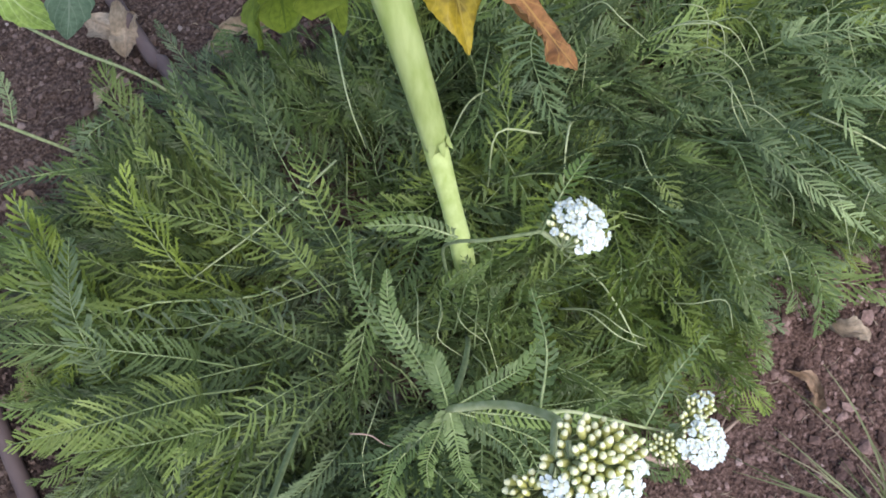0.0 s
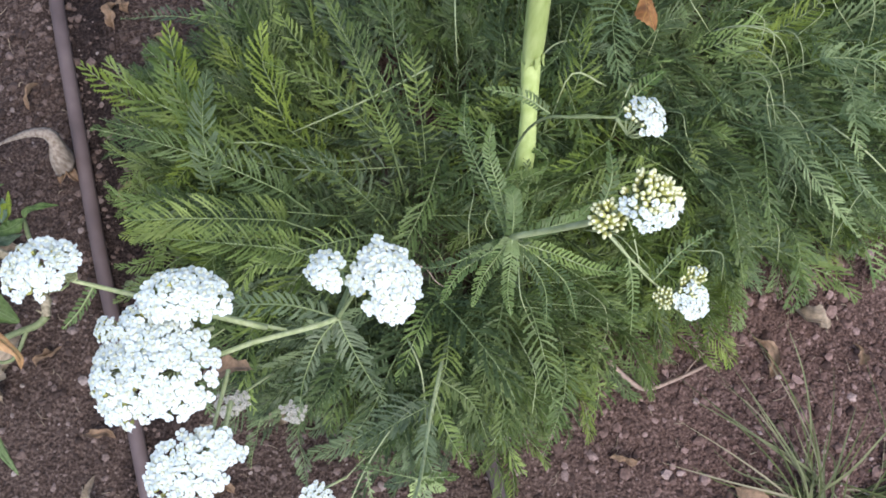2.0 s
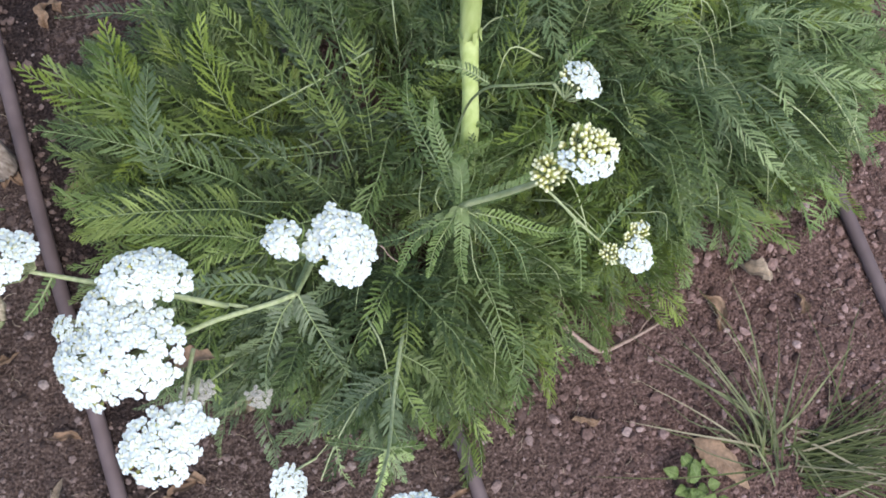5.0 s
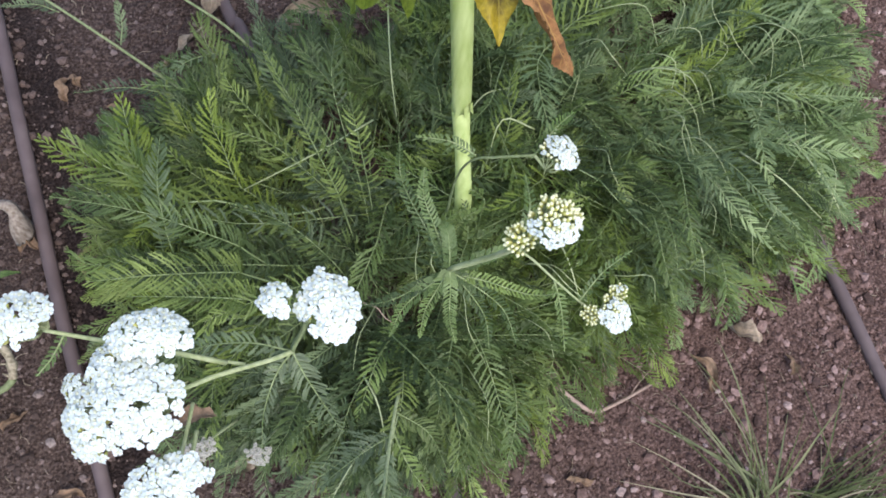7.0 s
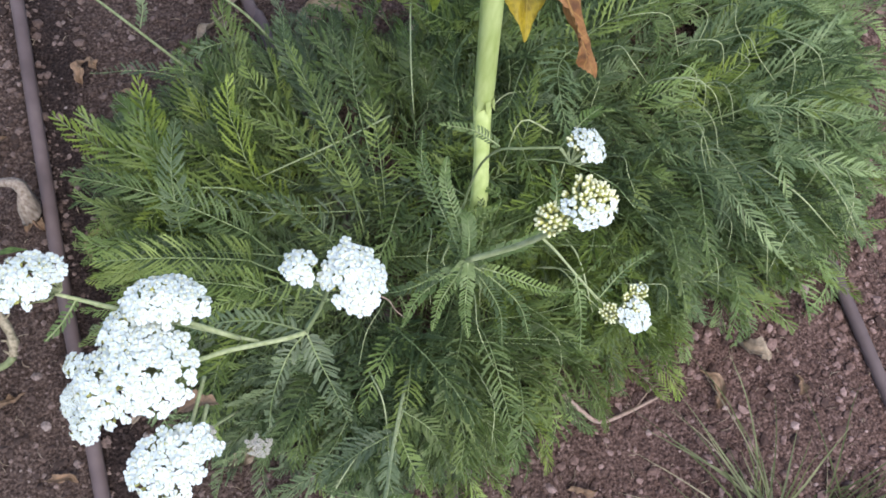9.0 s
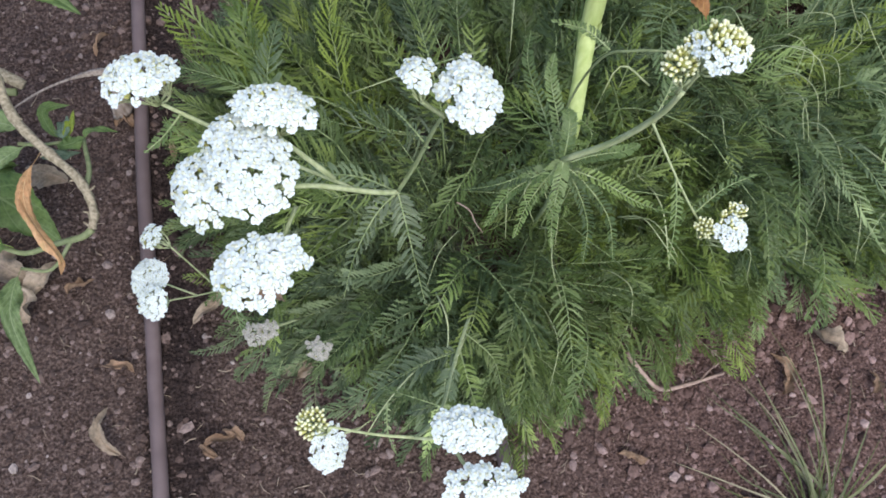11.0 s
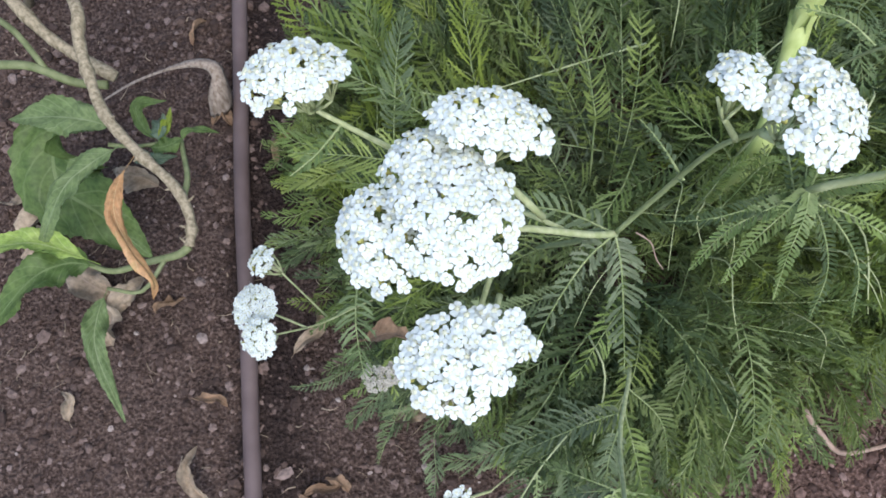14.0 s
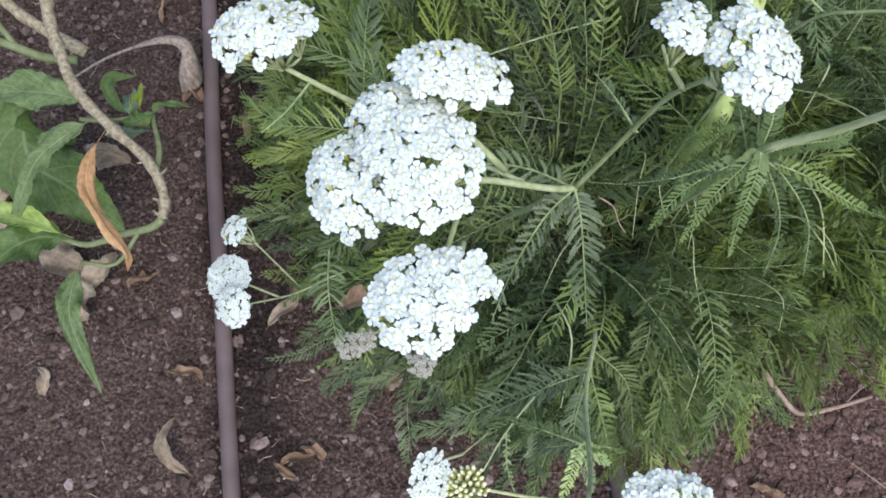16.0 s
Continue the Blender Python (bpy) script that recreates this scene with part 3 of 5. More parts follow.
        if made < singles:
            place(new("leaf", meshes[pick][kind]), plant, m)
            made += 1
        else:
            mm = np.array(m)
            lst = joined.setdefault(mat.name, [mat, [], [], [], [], 0])
            lst[1].append(v @ mm[:3, :3].T + mm[:3, 3])
            lst[2].append(f + lst[5])
            lst[3].append(slots)
            lst[4].append(np.column_stack((uv[:, 0], np.full(len(uv), rnd.random()))))
            lst[5] += len(v)
    for mat, vs, fs, slots, uvs, _ in joined.values():
        me = tri_mesh("foliage", np.concatenate(vs), np.concatenate(fs), np.concatenate(slots), np.concatenate(uvs), [mat, RIB])
        tagged(place(new("foliage", me), plant, Matrix.Identity(4)), mat.name + " mass", kind="stuff")


def floret_mesh(seed, mats=None):
    """One small daisy: five round white rays about a cream disc; z is its axis."""
    rnd = random.Random(seed)
    g = Geo()
    n = 5
    turn = rnd.uniform(0, 6)
    for k in range(n):
        a = turn + 2 * math.pi * k / n + rnd.uniform(-0.16, 0.16)
        r1, wd, tip = 0.00285 * rnd.uniform(0.9, 1.1), 0.00130 * rnd.uniform(0.86, 1.14), rnd.uniform(-0.0010, 0.0004)
        d, s = Vector((math.cos(a), math.sin(a), 0)), Vector((-math.sin(a), math.cos(a), 0))
        ring = []
        for u, w in ((0.30, 0.30), (0.50, 0.85), (0.72, 1.06), (0.92, 0.80), (1.0, 0.42), (0.965, 0.0), (1.0, -0.42), (0.92, -0.80), (0.72, -1.06), (0.50, -0.85), (0.30, -0.30)):
            z = 0.0011 + tip * u * u + 0.0004 * u - 0.00035 * w * w
            ring.append(d * r1 * u + s * wd * w + Vector((0, 0, z)))
        c = d * r1 * 0.66 + Vector((0, 0, 0.0011 + tip * 0.44 + 0.00038))
        g.add([c] + ring, [(0, i + 1, i + 2) for i in range(len(ring) - 1)] + [(0, len(ring), 1)])
    rings = [(0.0, 0.0019), (0.0006, 0.0018), (0.00105, 0.0012), (0.00095, 0.0)]
    vs = [(0, 0, rings[0][1])]
    for r, z in rings[1:]:
        vs += [(r * math.cos(k * math.pi / 4), r * math.sin(k * math.pi / 4), z) for k in range(8)]
    fs = [(0, 1 + k, 1 + (k + 1) % 8) for k in range(8)]
    for j in range(2):
        fs += [(1 + j * 8 + k, 9 + j * 8 + k, 9 + j * 8 + (k + 1) % 8, 1 + j * 8 + (k + 1) % 8) for k in range(8)]
    g.add(vs, fs, 1)
    for k in range(7):
        a, r = k * 0.9 + turn, 0.00085 if k else 0.0
        c = Vector((r * math.cos(a), r * math.sin(a), 0.0018))
        h = 0.00028
        g.add([c + Vector((h, 0, 0)), c + Vector((-h / 2, h, 0)), c + Vector((-h / 2, -h, 0)), c + Vector((0, 0, 0.0006))], [(0, 1, 3), (1, 2, 3), (2, 0, 3)], 1)
    rings = [(0.0010, 0.0009), (0.0012, -0.0006), (0.0009, -0.0026), (0.0004, -0.0033)]
    vs = [(r * math.cos(k * math.pi / 3), r * math.sin(k * math.pi / 3), z) for r, z in rings for k in range(6)]
    g.add(vs, [(j * 6 + k, (j + 1) * 6 + k, (j + 1) * 6 + (k + 1) % 6, j * 6 + (k + 1) % 6) for j in range(3) for k in range(6)], 2)
    return g.mesh("floret", mats or [PETAL, DISC, BUD_CUP])


def bud_mesh(seed):
    """A closed bud: a green cup with a cream tip."""
    rnd = random.Random(seed)
    g = Geo()
    rings = [(0.0006, -0.0036), (0.0014, -0.0022), (0.0016, -0.0004), (0.00135, 0.0012), (0.00105, 0.0019), (0.00085, 0.0026), (0.0003, 0.0030)]
    k0 = rnd.uniform(0.9, 1.1)
    vs = [(r * k0 * math.cos(k * math.pi / 4), r * k0 * math.sin(k * math.pi / 4), z) for r, z in rings for k in range(8)]
    for j in range(6):
        g.add(vs if j == 0 else [], [], 0)
    o = 0
    for j in range(6):
        fs = [(j * 8 + k, j * 8 + (k + 1) % 8, (j + 1) * 8 + (k + 1) % 8, (j + 1) * 8 + k) for k in range(8)]
        g.f += fs
        g.m += [0 if j >= 3 else 1] * 8
    g.f.append(tuple(48 + k for k in range(8)))
    g.m.append(0)
    return g.mesh("bud", [BUD_TIP, BUD_CUP])


FLORETS = [floret_mesh(k) for k in range(6)]
DULL_FLORETS = [floret_mesh(k, [DULL, DULL, BUD_CUP]) for k in range(3)]
BUDS = [bud_mesh(k) for k in range(3)]


def flower_head(plant, centre, a, b, high, axis, foot, seed, label, turn=0.0, gap=0.0042, opened=1.0, open_side=(0, 0, 0), size=1.0, lumps=0.16, stem=0.0011, dull=False):
    """A flat-topped cluster of florets or buds on branching stalks that meet at foot."""
    rnd = random.Random(seed)
    n = Vector(axis).normalized()
    u = n.cross(Vector((0, 1, 0))).normalized()
    v = n.cross(u)
    c, s = math.cos(radians(turn)), math.sin(radians(turn))
    u, v = u * c + v * s, v * c - u * s
    centre, foot = Vector(centre), Vector(foot)
    pts = []
    rows = int(b / (gap * 0.866)) + 2
    cols = int(a / gap) + 2
    for j in range(-rows, rows + 1):
        for i in range(-cols, cols + 1):
            x = (i + 0.5 * (j % 2) + rnd.uniform(-0.28, 0.28)) * gap / a
            y = (j * 0.866 + rnd.uniform(-0.28, 0.28)) * gap / b
            ang, r = math.atan2(y, x), math.hypot(x, y)
            lim = 1 - lumps * (0.5 + 0.5 * noise.noise((math.cos(ang) * 1.8 + seed, math.sin(ang) * 1.8, seed * 0.7)))
            if r > lim or rnd.random() < 0.03:
                continue
            h = high * (1 - (r / lim) ** 2.2) + 0.0033 * noise.noise((x * 2.6 + seed, y * 2.6, 5)) + rnd.uniform(-0.0009, 0.0009)
            p = centre + u * x * a + v * y * b + n * (h - high)
            nr = (n + (u * x * high / a + v * y * high / b) * 1.5 + u * rnd.gauss(0, 0.24) + v * rnd.gauss(0, 0.24)).normalized()
            pts.append((p, nr))
            if gap > 0.0034 and rnd.random() < 0.28:
                d = u * rnd.gauss(0, 1) + v * rnd.gauss(0, 1)
                pts.append((p + d.normalized() * gap * 0.52 - nr * rnd.uniform(0.0012, 0.0024), (nr + d.normalized() * 0.25).normalized()))
    g = Geo()
    hub = [centre + u * a * 0.5 * math.cos(k * 1.047 + seed) + v * b * 0.5 * math.sin(k * 1.047 + seed) - n * (high + 0.013) for k in range(6)] + [centre - n * (high + 0.011)]
    tip = centre - n * (high + 0.024)
    way = spline([foot, foot.lerp(tip, 0.6), tip], 6)
    tube(g, way, (stem * 1.25, stem), 6)
    for h in hub:
        tube(g, [tip, tip.lerp(h, 0.5) - n * 0.0015, h], (0.0008, 0.0006), 5)
    for p, nr in pts:
        h = min(hub, key=lambda q: (q - p).length)
        e = p - nr * 0.0028
        tube(g, [h, h.lerp(e, 0.6) + n * 0.001, e], (0.00045, 0.00035), 3, caps=False)
    head = part("flower_head", g, STEM, plant, label)
    side = Vector(open_side)
    for p, nr in pts:
        q = Vector((0, 0, 1)).rotation_difference(nr).to_matrix().to_4x4()
        m = Matrix.Translation(p) @ q @ Matrix.Rotation(rnd.uniform(0, 6.28), 4, "Z") @ Matrix.Scale(size * rnd.uniform(0.86, 1.14), 4)
        t = (p - centre).dot(side) / max(a, b) + rnd.gauss(0, 0.22) if side.length else rnd.uniform(-1, 1)
        if t > 1 - 2 * opened:
            place(new("floret", rnd.choice(DULL_FLORETS if dull else FLORETS)), head, m)
        else:
            place(new("bud", rnd.choice(BUDS)), head, m)
    return head


def shoot(plant, path, r0, r1, n=16, name="stem", mat=None):
    g = Geo()
    tube(g, spline(path, n), (r0 * 0.64, r1 * 0.64), 8, ribs=0.10)
    return part(name, g, mat or STEM, plant)


def frond(plant, path, half, seed, mat, tone):
    """A full-grown leaf on a long bare stalk: long pinnae well apart, each finely toothed."""
    a, b = Vector(path[0]), Vector(path[1])
    d = (a - b).normalized()
    line = [a + d * 0.07 + Vector((0, 0, -0.10)), a + d * 0.02 + Vector((0, 0, -0.02)), *path]
    length = sum((Vector(q) - Vector(p)).length for p, q in zip(line, line[1:]))
    g = Geo()
    feather(g, line, half, int(length * 0.66 / 0.0062), seed, 5, 66, 0.0013, 0.45, 0.34, wide=0.00090, bushy=0.15, twist=random.Random(seed).uniform(-0.5, 0.5), loose=0.5, tone=tone)
    return part("leaf", g, [mat, RIB], plant)


def comb_leaf(plant, path, half, pairs, seed, mat):
    """A narrow stem leaf with short blunt teeth close together."""
    g = Geo()
    feather(g, path, half, pairs, seed, 1, 84, 0.0010, 0.25, 0.03, wide=0.00085, bushy=0.42, twist=random.Random(seed).uniform(-0.5, 0.5), loose=0.35)
    return part("leaf", g, [mat, RIB], plant)


def stem_leaf(plant, path, half, pairs, seed, mat=None, lobes=2, rib=0.0009, up=(0, 0, 1)):
    g = Geo()
    narrow = half < 0.0092
    feather(g, path, half, pairs, seed, lobes, 76, rib, 0.35, 0.05, up=up, wide=0.00080 if narrow else 0.00098, bushy=0.38 if narrow else 0.20, twist=random.Random(seed).uniform(-0.9, 0.9), loose=0.8)
    return part("leaf", g, [mat or LEAF_GREEN, RIB], plant)


def yarrow():
    plant = thing("yarrow_plant", (0.12, 0.2, 0.0), "bushy white-flowering yarrow with feathery green leaves in soil", "plant")
    white = "full cluster of open white florets"
    # shoot with the large white clusters
    node2 = (-0.021, 0.081, 0.457)
    shoot(plant, [(0.005, 0.20, 0.0), (-0.003, 0.165, 0.15), (-0.013, 0.118, 0.32), (-0.019, 0.092, 0.42), node2], 0.0034, 0.0028, mat=STEM_GREEN)
    shoot(plant, [node2, (-0.035, 0.078, 0.468), (-0.065, 0.074, 0.496), (-0.078, 0.071, 0.508), (-0.095, 0.068, 0.516)], 0.0026, 0.0020)
    flower_head(plant, (-0.103, 0.0635, 0.5590), 0.0250, 0.0262, 0.012, (-0.05, -0.1, 1), (-0.095, 0.068, 0.516), 3, white, 20, stem=0.0016)
    flower_head(plant, (-0.1315, 0.0615, 0.5430), 0.0185, 0.0215, 0.010, (-0.35, -0.1, 1), (-0.095, 0.068, 0.508), 4, white, 10)
    flower_head(plant, (-0.1135, 0.088, 0.5500), 0.0165, 0.0160, 0.008, (-0.25, 0.2, 1), (-0.085, 0.085, 0.508), 10, white, 30)
    flower_head(plant, (-0.0864, 0.09675, 0.5640), 0.0235, 0.0150, 0.009, (0.05, 0.15, 1), (-0.060, 0.081, 0.490), 5, white, -12, stem=0.0014)
    flower_head(plant, (-0.106, 0.01375, 0.5440), 0.0205, 0.0195, 0.007, (-0.15, -0.15, 1), (-0.083, 0.062, 0.50), 6, white, 25, lumps=0.10, stem=0.0010)
    flower_head(plant, (-0.0885, 0.0215, 0.5440), 0.0135, 0.0118, 0.005, (0.15, 0.0, 1), (-0.084, 0.045, 0.505), 2, white, -20, lumps=0.2)
    flower_head(plant, (-0.159, 0.131, 0.5440), 0.0235, 0.0165, 0.009, (-0.2, 0.1, 1), (-0.122, 0.113, 0.500), 7, white, -8, stem=0.0011)
    shoot(plant, [(-0.05, 0.078, 0.48), (-0.085, 0.095, 0.487), (-0.122, 0.113, 0.500)], 0.0017, 0.0017, 8)
    shoot(plant, [node2, (-0.010, 0.086, 0.49), (-0.002, 0.086, 0.54), (0.003, 0.079, 0.572)], 0.0020, 0.0015, mat=STEM_GREEN)
    flower_head(plant, (0.0074, 0.07425, 0.6050), 0.0150, 0.0186, 0.008, (0.05, 0.0, 1), (0.003, 0.079, 0.570), 8, white, 15, stem=0.0014, lumps=0.08, gap=0.0040)
    flower_head(plant, (-0.0178, 0.0832, 0.6080), 0.0080, 0.008, 0.004, (-0.15, 0.1, 1), (0.000, 0.083, 0.556), 9, "small round cluster of white florets", 0, gap=0.0036, lumps=0.05, size=0.92)
    stem_leaf(plant, [node2, (-0.018, 0.066, 0.448), (-0.012, 0.046, 0.415), (-0.005, 0.025, 0.375)], 0.0115, 24, 31, LEAF_BLUE, 4)
    stem_leaf(plant, [node2, (-0.036, 0.070, 0.45), (-0.052, 0.050, 0.43), (-0.062, 0.030, 0.40)], 0.008, 20, 32, LEAF_BLUE, 3)
    stem_leaf(plant, [(-0.004, 0.086, 0.51), (-0.016, 0.096, 0.525), (-0.026, 0.103, 0.535)], 0.004, 12, 33, LEAF_BLUE, 1)
    comb_leaf(plant, [(-0.142, 0.123, 0.507), (-0.154, 0.113, 0.500), (-0.166, 0.106, 0.495)], 0.0045, 10, 34, LEAF_STEM)
    stem_leaf(plant, [node2, (-0.045, 0.095, 0.455), (-0.075, 0.105, 0.44), (-0.10, 0.11, 0.41)], 0.010, 22, 35, LEAF_BLUE, 4)
    # shoot with half-open buds
    node1 = (0.107, 0.115, 0.400)
    shoot(plant, [(0.165, 0.180, 0.0), (0.155, 0.165, 0.14), (0.132, 0.138, 0.28), node1], 0.0036, 0.0032, mat=STEM_GREEN)
    shoot(plant, [node1, (0.128, 0.104, 0.45), (0.136, 0.093, 0.51), (0.135, 0.088, 0.55)], 0.0034, 0.0026)
    half = "domed cluster of cream buds and opening white florets"
    flower_head(plant, (0.129, 0.0775, 0.6230), 0.0148, 0.0150, 0.011, (0.05, -0.05, 1), (0.135, 0.088, 0.553), 12, half, 0, 0.0027, 0.36, (-0.25, -0.9, 0), 0.72, 0.15)
    flower_head(plant, (0.109, 0.077, 0.608), 0.0088, 0.0095, 0.007, (-0.4, 0.0, 1), (0.134, 0.090, 0.545), 13, "small cluster of closed cream buds", 0, 0.0027, 0.0, (0, 0, 0), 0.72, 0.1)
    shoot(plant, [(0.168, 0.222, 0.10), (0.154, 0.210, 0.30), (0.150, 0.192, 0.405), (0.163, 0.178, 0.437), (0.185, 0.167, 0.452)], 0.0018, 0.0013, mat=STEM_GREEN)
    flower_head(plant, (0.2, 0.1593, 0.4740), 0.0145, 0.0155, 0.008, (0.25, 0.1, 1), (0.185, 0.167, 0.452), 14, "cluster of white florets with a few buds", 0, 0.0036, 0.85, (1, 0, 0), 0.85, 0.2)
    shoot(plant, [(0.136, 0.093, 0.50), (0.150, 0.088, 0.475), (0.168, 0.076, 0.445), (0.190, 0.060, 0.412), (0.205, 0.050, 0.395)], 0.0013, 0.0011)
    flower_head(plant, (0.213, 0.04225, 0.4220), 0.0135, 0.0165, 0.007, (0.3, -0.1, 1), (0.205, 0.050, 0.39), 15, half, 0, 0.0031, 0.60, (0, -0.5, 0), 0.80, 0.2)
    flower_head(plant, (0.193, 0.0470, 0.419), 0.0078, 0.0085, 0.004, (-0.2, 0.0, 1), (0.203, 0.052, 0.39), 16, "small cluster of closed cream buds", 0, 0.0027, 0.0, (0, 0, 0), 0.72, 0.1)
    flower_head(plant, (0.2205, 0.0575, 0.421), 0.008, 0.007, 0.004, (0.3, 0.3, 1), (0.207, 0.052, 0.39), 17, "small cluster of closed cream buds", 0, 0.0027, 0.15, (0, 0, 0), 0.72, 0.1)
    star = [(0.107, 0.148, 0.42), (0.111, 0.185, 0.425), (0.058, 0.091, 0.36), (0.045, 0.118, 0.365), (0.103, 0.072, 0.355), (0.147, 0.059, 0.35), (0.185, 0.080, 0.38), (0.105, 0.218, 0.40), (0.080, 0.085, 0.345), (0.128, 0.062, 0.34), (0.165, 0.125, 0.40)]
    for k, tip in enumerate(star):
        a, t = Vector(node1), Vector(node1).lerp(Vector(tip), 1.12)
        a = a - Vector((0, 0, 0.006 * (k % 4)))
        q = Vector((a - t).yxz) * Vector((0.10, -0.10, 0)) * (1 if k % 2 else -1)
        comb_leaf(plant, [a, a.lerp(t, 0.3) + q * 0.5 + Vector((0, 0, 0.010)), a.lerp(t, 0.68) + q + Vector((0, 0, 0.006)), t + Vector((0, 0, -0.012))], 0.0068, 30, 40 + k, LEAF_STEM)
    comb_leaf(plant, [(0.152, 0.190, 0.42), (0.135, 0.205, 0.425), (0.112, 0.218, 0.42)], 0.006, 16, 60, LEAF_STEM)
    comb_leaf(plant, [(0.137, 0.095, 0.50), (0.150, 0.115, 0.51), (0.158, 0.140, 0.50)], 0.005, 15, 61, LEAF_STEM)
    comb_leaf(plant, [(0.185, 0.167, 0.452), (0.205, 0.180, 0.46), (0.225, 0.19, 0.455)], 0.006, 13, 62, LEAF_STEM)
    comb_leaf(plant, [(0.19, 0.06, 0.412), (0.215, 0.075, 0.415), (0.245, 0.085, 0.41)], 0.005, 15, 63, LEAF_STEM)
    comb_leaf(plant, [(0.168, 0.076, 0.445), (0.172, 0.055, 0.42), (0.175, 0.03, 0.38)], 0.006, 15, 64, LEAF_STEM)
    # leaves that stand up about the foot of the tall stalk
    for k, (root, mid, tip) in enumerate((((0.150, 0.180, 0.10), (0.168, 0.196, 0.225), (0.196, 0.205, 0.215)), ((0.190, 0.170, 0.10), (0.180, 0.195, 0.215), (0.152, 0.205, 0.200)), ((0.160, 0.160, 0.10), (0.172, 0.186, 0.205), (0.178, 0.228, 0.225)),
                                          ((0.200, 0.200, 0.10), (0.196, 0.213, 0.22), (0.172, 0.232, 0.235)), ((0.175, 0.165, 0.09), (0.182, 0.180, 0.19), (0.215, 0.190, 0.180)), ((0.140, 0.190, 0.10), (0.150, 0.203, 0.21), (0.182, 0.213, 0.21)))):
        stem_leaf(plant, [root, Vector(root).lerp(Vector(mid), 0.6), mid, tip], 0.0090, 30, 140 + k, LEAF_GREEN, 3, 0.0010)
    # low shoot with white clusters at its end
    node3 = (-0.026, -0.068, 0.405)
    shoot(plant, [(0.09, 0.10, 0.0), (0.059, 0.059, 0.15), (0.028, 0.002, 0.21), (0.008, -0.036, 0.28), (-0.010, -0.056, 0.35), node3], 0.0028, 0.0020)
    for k, tip in enumerate([(-0.040, -0.014, 0.255), (-0.022, -0.036, 0.245), (0.026, -0.052, 0.255), (0.040, -0.044, 0.255), (0.014, -0.070, 0.24), (-0.012, -0.075, 0.25)]):
        stem_leaf(plant, [(0.005, -0.036, 0.268), tuple(Vector((0.005, -0.036, 0.275)).lerp(Vector(tip), 0.5)), tip], 0.006, 16, 90 + k, (LEAF_GREEN, LEAF_BLUE, LEAF_PALE)[k % 3], 2)
    for k, path in enumerate(([(0.05, 0.04, 0.165), (0.075, 0.01, 0.16), (0.085, -0.03, 0.12)], [(0.03, 0.006, 0.2), (0.02, -0.02, 0.19), (0.025, -0.05, 0.15)], [(0.04, 0.02, 0.19), (0.0, 0.01, 0.19), (-0.045, -0.005, 0.15)], [(0.04, 0.02, 0.185), (0.045, -0.015, 0.18), (0.06, -0.05, 0.13)])):
        stem_leaf(plant, path, 0.013, 24, 100 + k, (LEAF_YELLOW, LEAF_BLUE, LEAF_BLUE, LEAF_GREEN)[k], 3)
    shoot(plant, [(0.022, 0.021, 0.16), (-0.004, 0.007, 0.185), (-0.034, -0.020, 0.195), (-0.056, -0.047, 0.20)], 0.0012, 0.0009, 10)
    stem_leaf(plant, [(-0.034, -0.020, 0.195), (-0.036, -0.045, 0.19), (-0.030, -0.065, 0.17)], 0.004, 12, 110, LEAF_BLUE, 1)
    shoot(plant, [node3, (-0.018, -0.070, 0.408), (-0.006, -0.071, 0.413)], 0.0018, 0.0014, 8)
    flower_head(plant, (0.004, -0.070, 0.450), 0.0245, 0.0150, 0.008, (0.1, 0, 1), (-0.006, -0.071, 0.412), 20, white, -15)
    flower_head(plant, (0.010, -0.106, 0.448), 0.027, 0.014, 0.008, (0.1, -0.2, 1), (-0.006, -0.072, 0.410), 21, white, -10)
    shoot(plant, [node3, (-0.052, -0.063, 0.414), (-0.078, -0.056, 0.425)], 0.0016, 0.0012, 8)
    shoot(plant, [(0.0, 0.02, 0.03), (-0.030, -0.010, 0.07), (-0.060, -0.030, 0.09)], 0.0014, 0.0010, 8)
    flower_head(plant, (-0.090, -0.052, 0.130), 0.019, 0.026, 0.009, (0.3, -0.5, 1), (-0.060, -0.030, 0.09), 22, "cluster of white florets seen from its edge", 0)
    flower_head(plant, (-0.0903, -0.0520, 0.445), 0.0100, 0.0100, 0.008, (-0.3, 0.2, 1), (-0.078, -0.056, 0.425), 23, "small cluster of closed green buds", 0, 0.0027, 0.0, (0, 0, 0), 0.72, 0.1)
    # dry thread hanging in the dark hollow
    g = Geo()
    tube(g, spline([(0.044, 0.135, 0.275), (0.055, 0.128, 0.27), (0.060, 0.119, 0.26), (0.067, 0.113, 0.25)], 10), (0.0007, 0.0004), 5)
    part("dry_thread", g, TWIG, plant, "thin dry curved thread")
    # small shoots near the drip pipe
    shoot(plant, [(-0.10, 0.17, 0.03), (-0.150, 0.150, 0.07), (-0.19, 0.125, 0.11), (-0.205, 0.115, 0.135)], 0.0016, 0.0011)
    flower_head(plant, (-0.2460, 0.1290, 0.172), 0.0215, 0.0215, 0.008, (-0.4, 0, 1), (-0.205, 0.115, 0.135), 25, "small dense cluster of greyish white florets", 0, 0.0028, 1.0, size=0.68, stem=0.0008)
    flower_head(plant, (-0.2380, 0.0975, 0.190), 0.0165, 0.0165, 0.006, (-0.4, -0.3, 1), (-0.205, 0.115, 0.135), 26, "small dense cluster of greyish white florets", 0, 0.0028, 1.0, size=0.68, stem=0.0007)
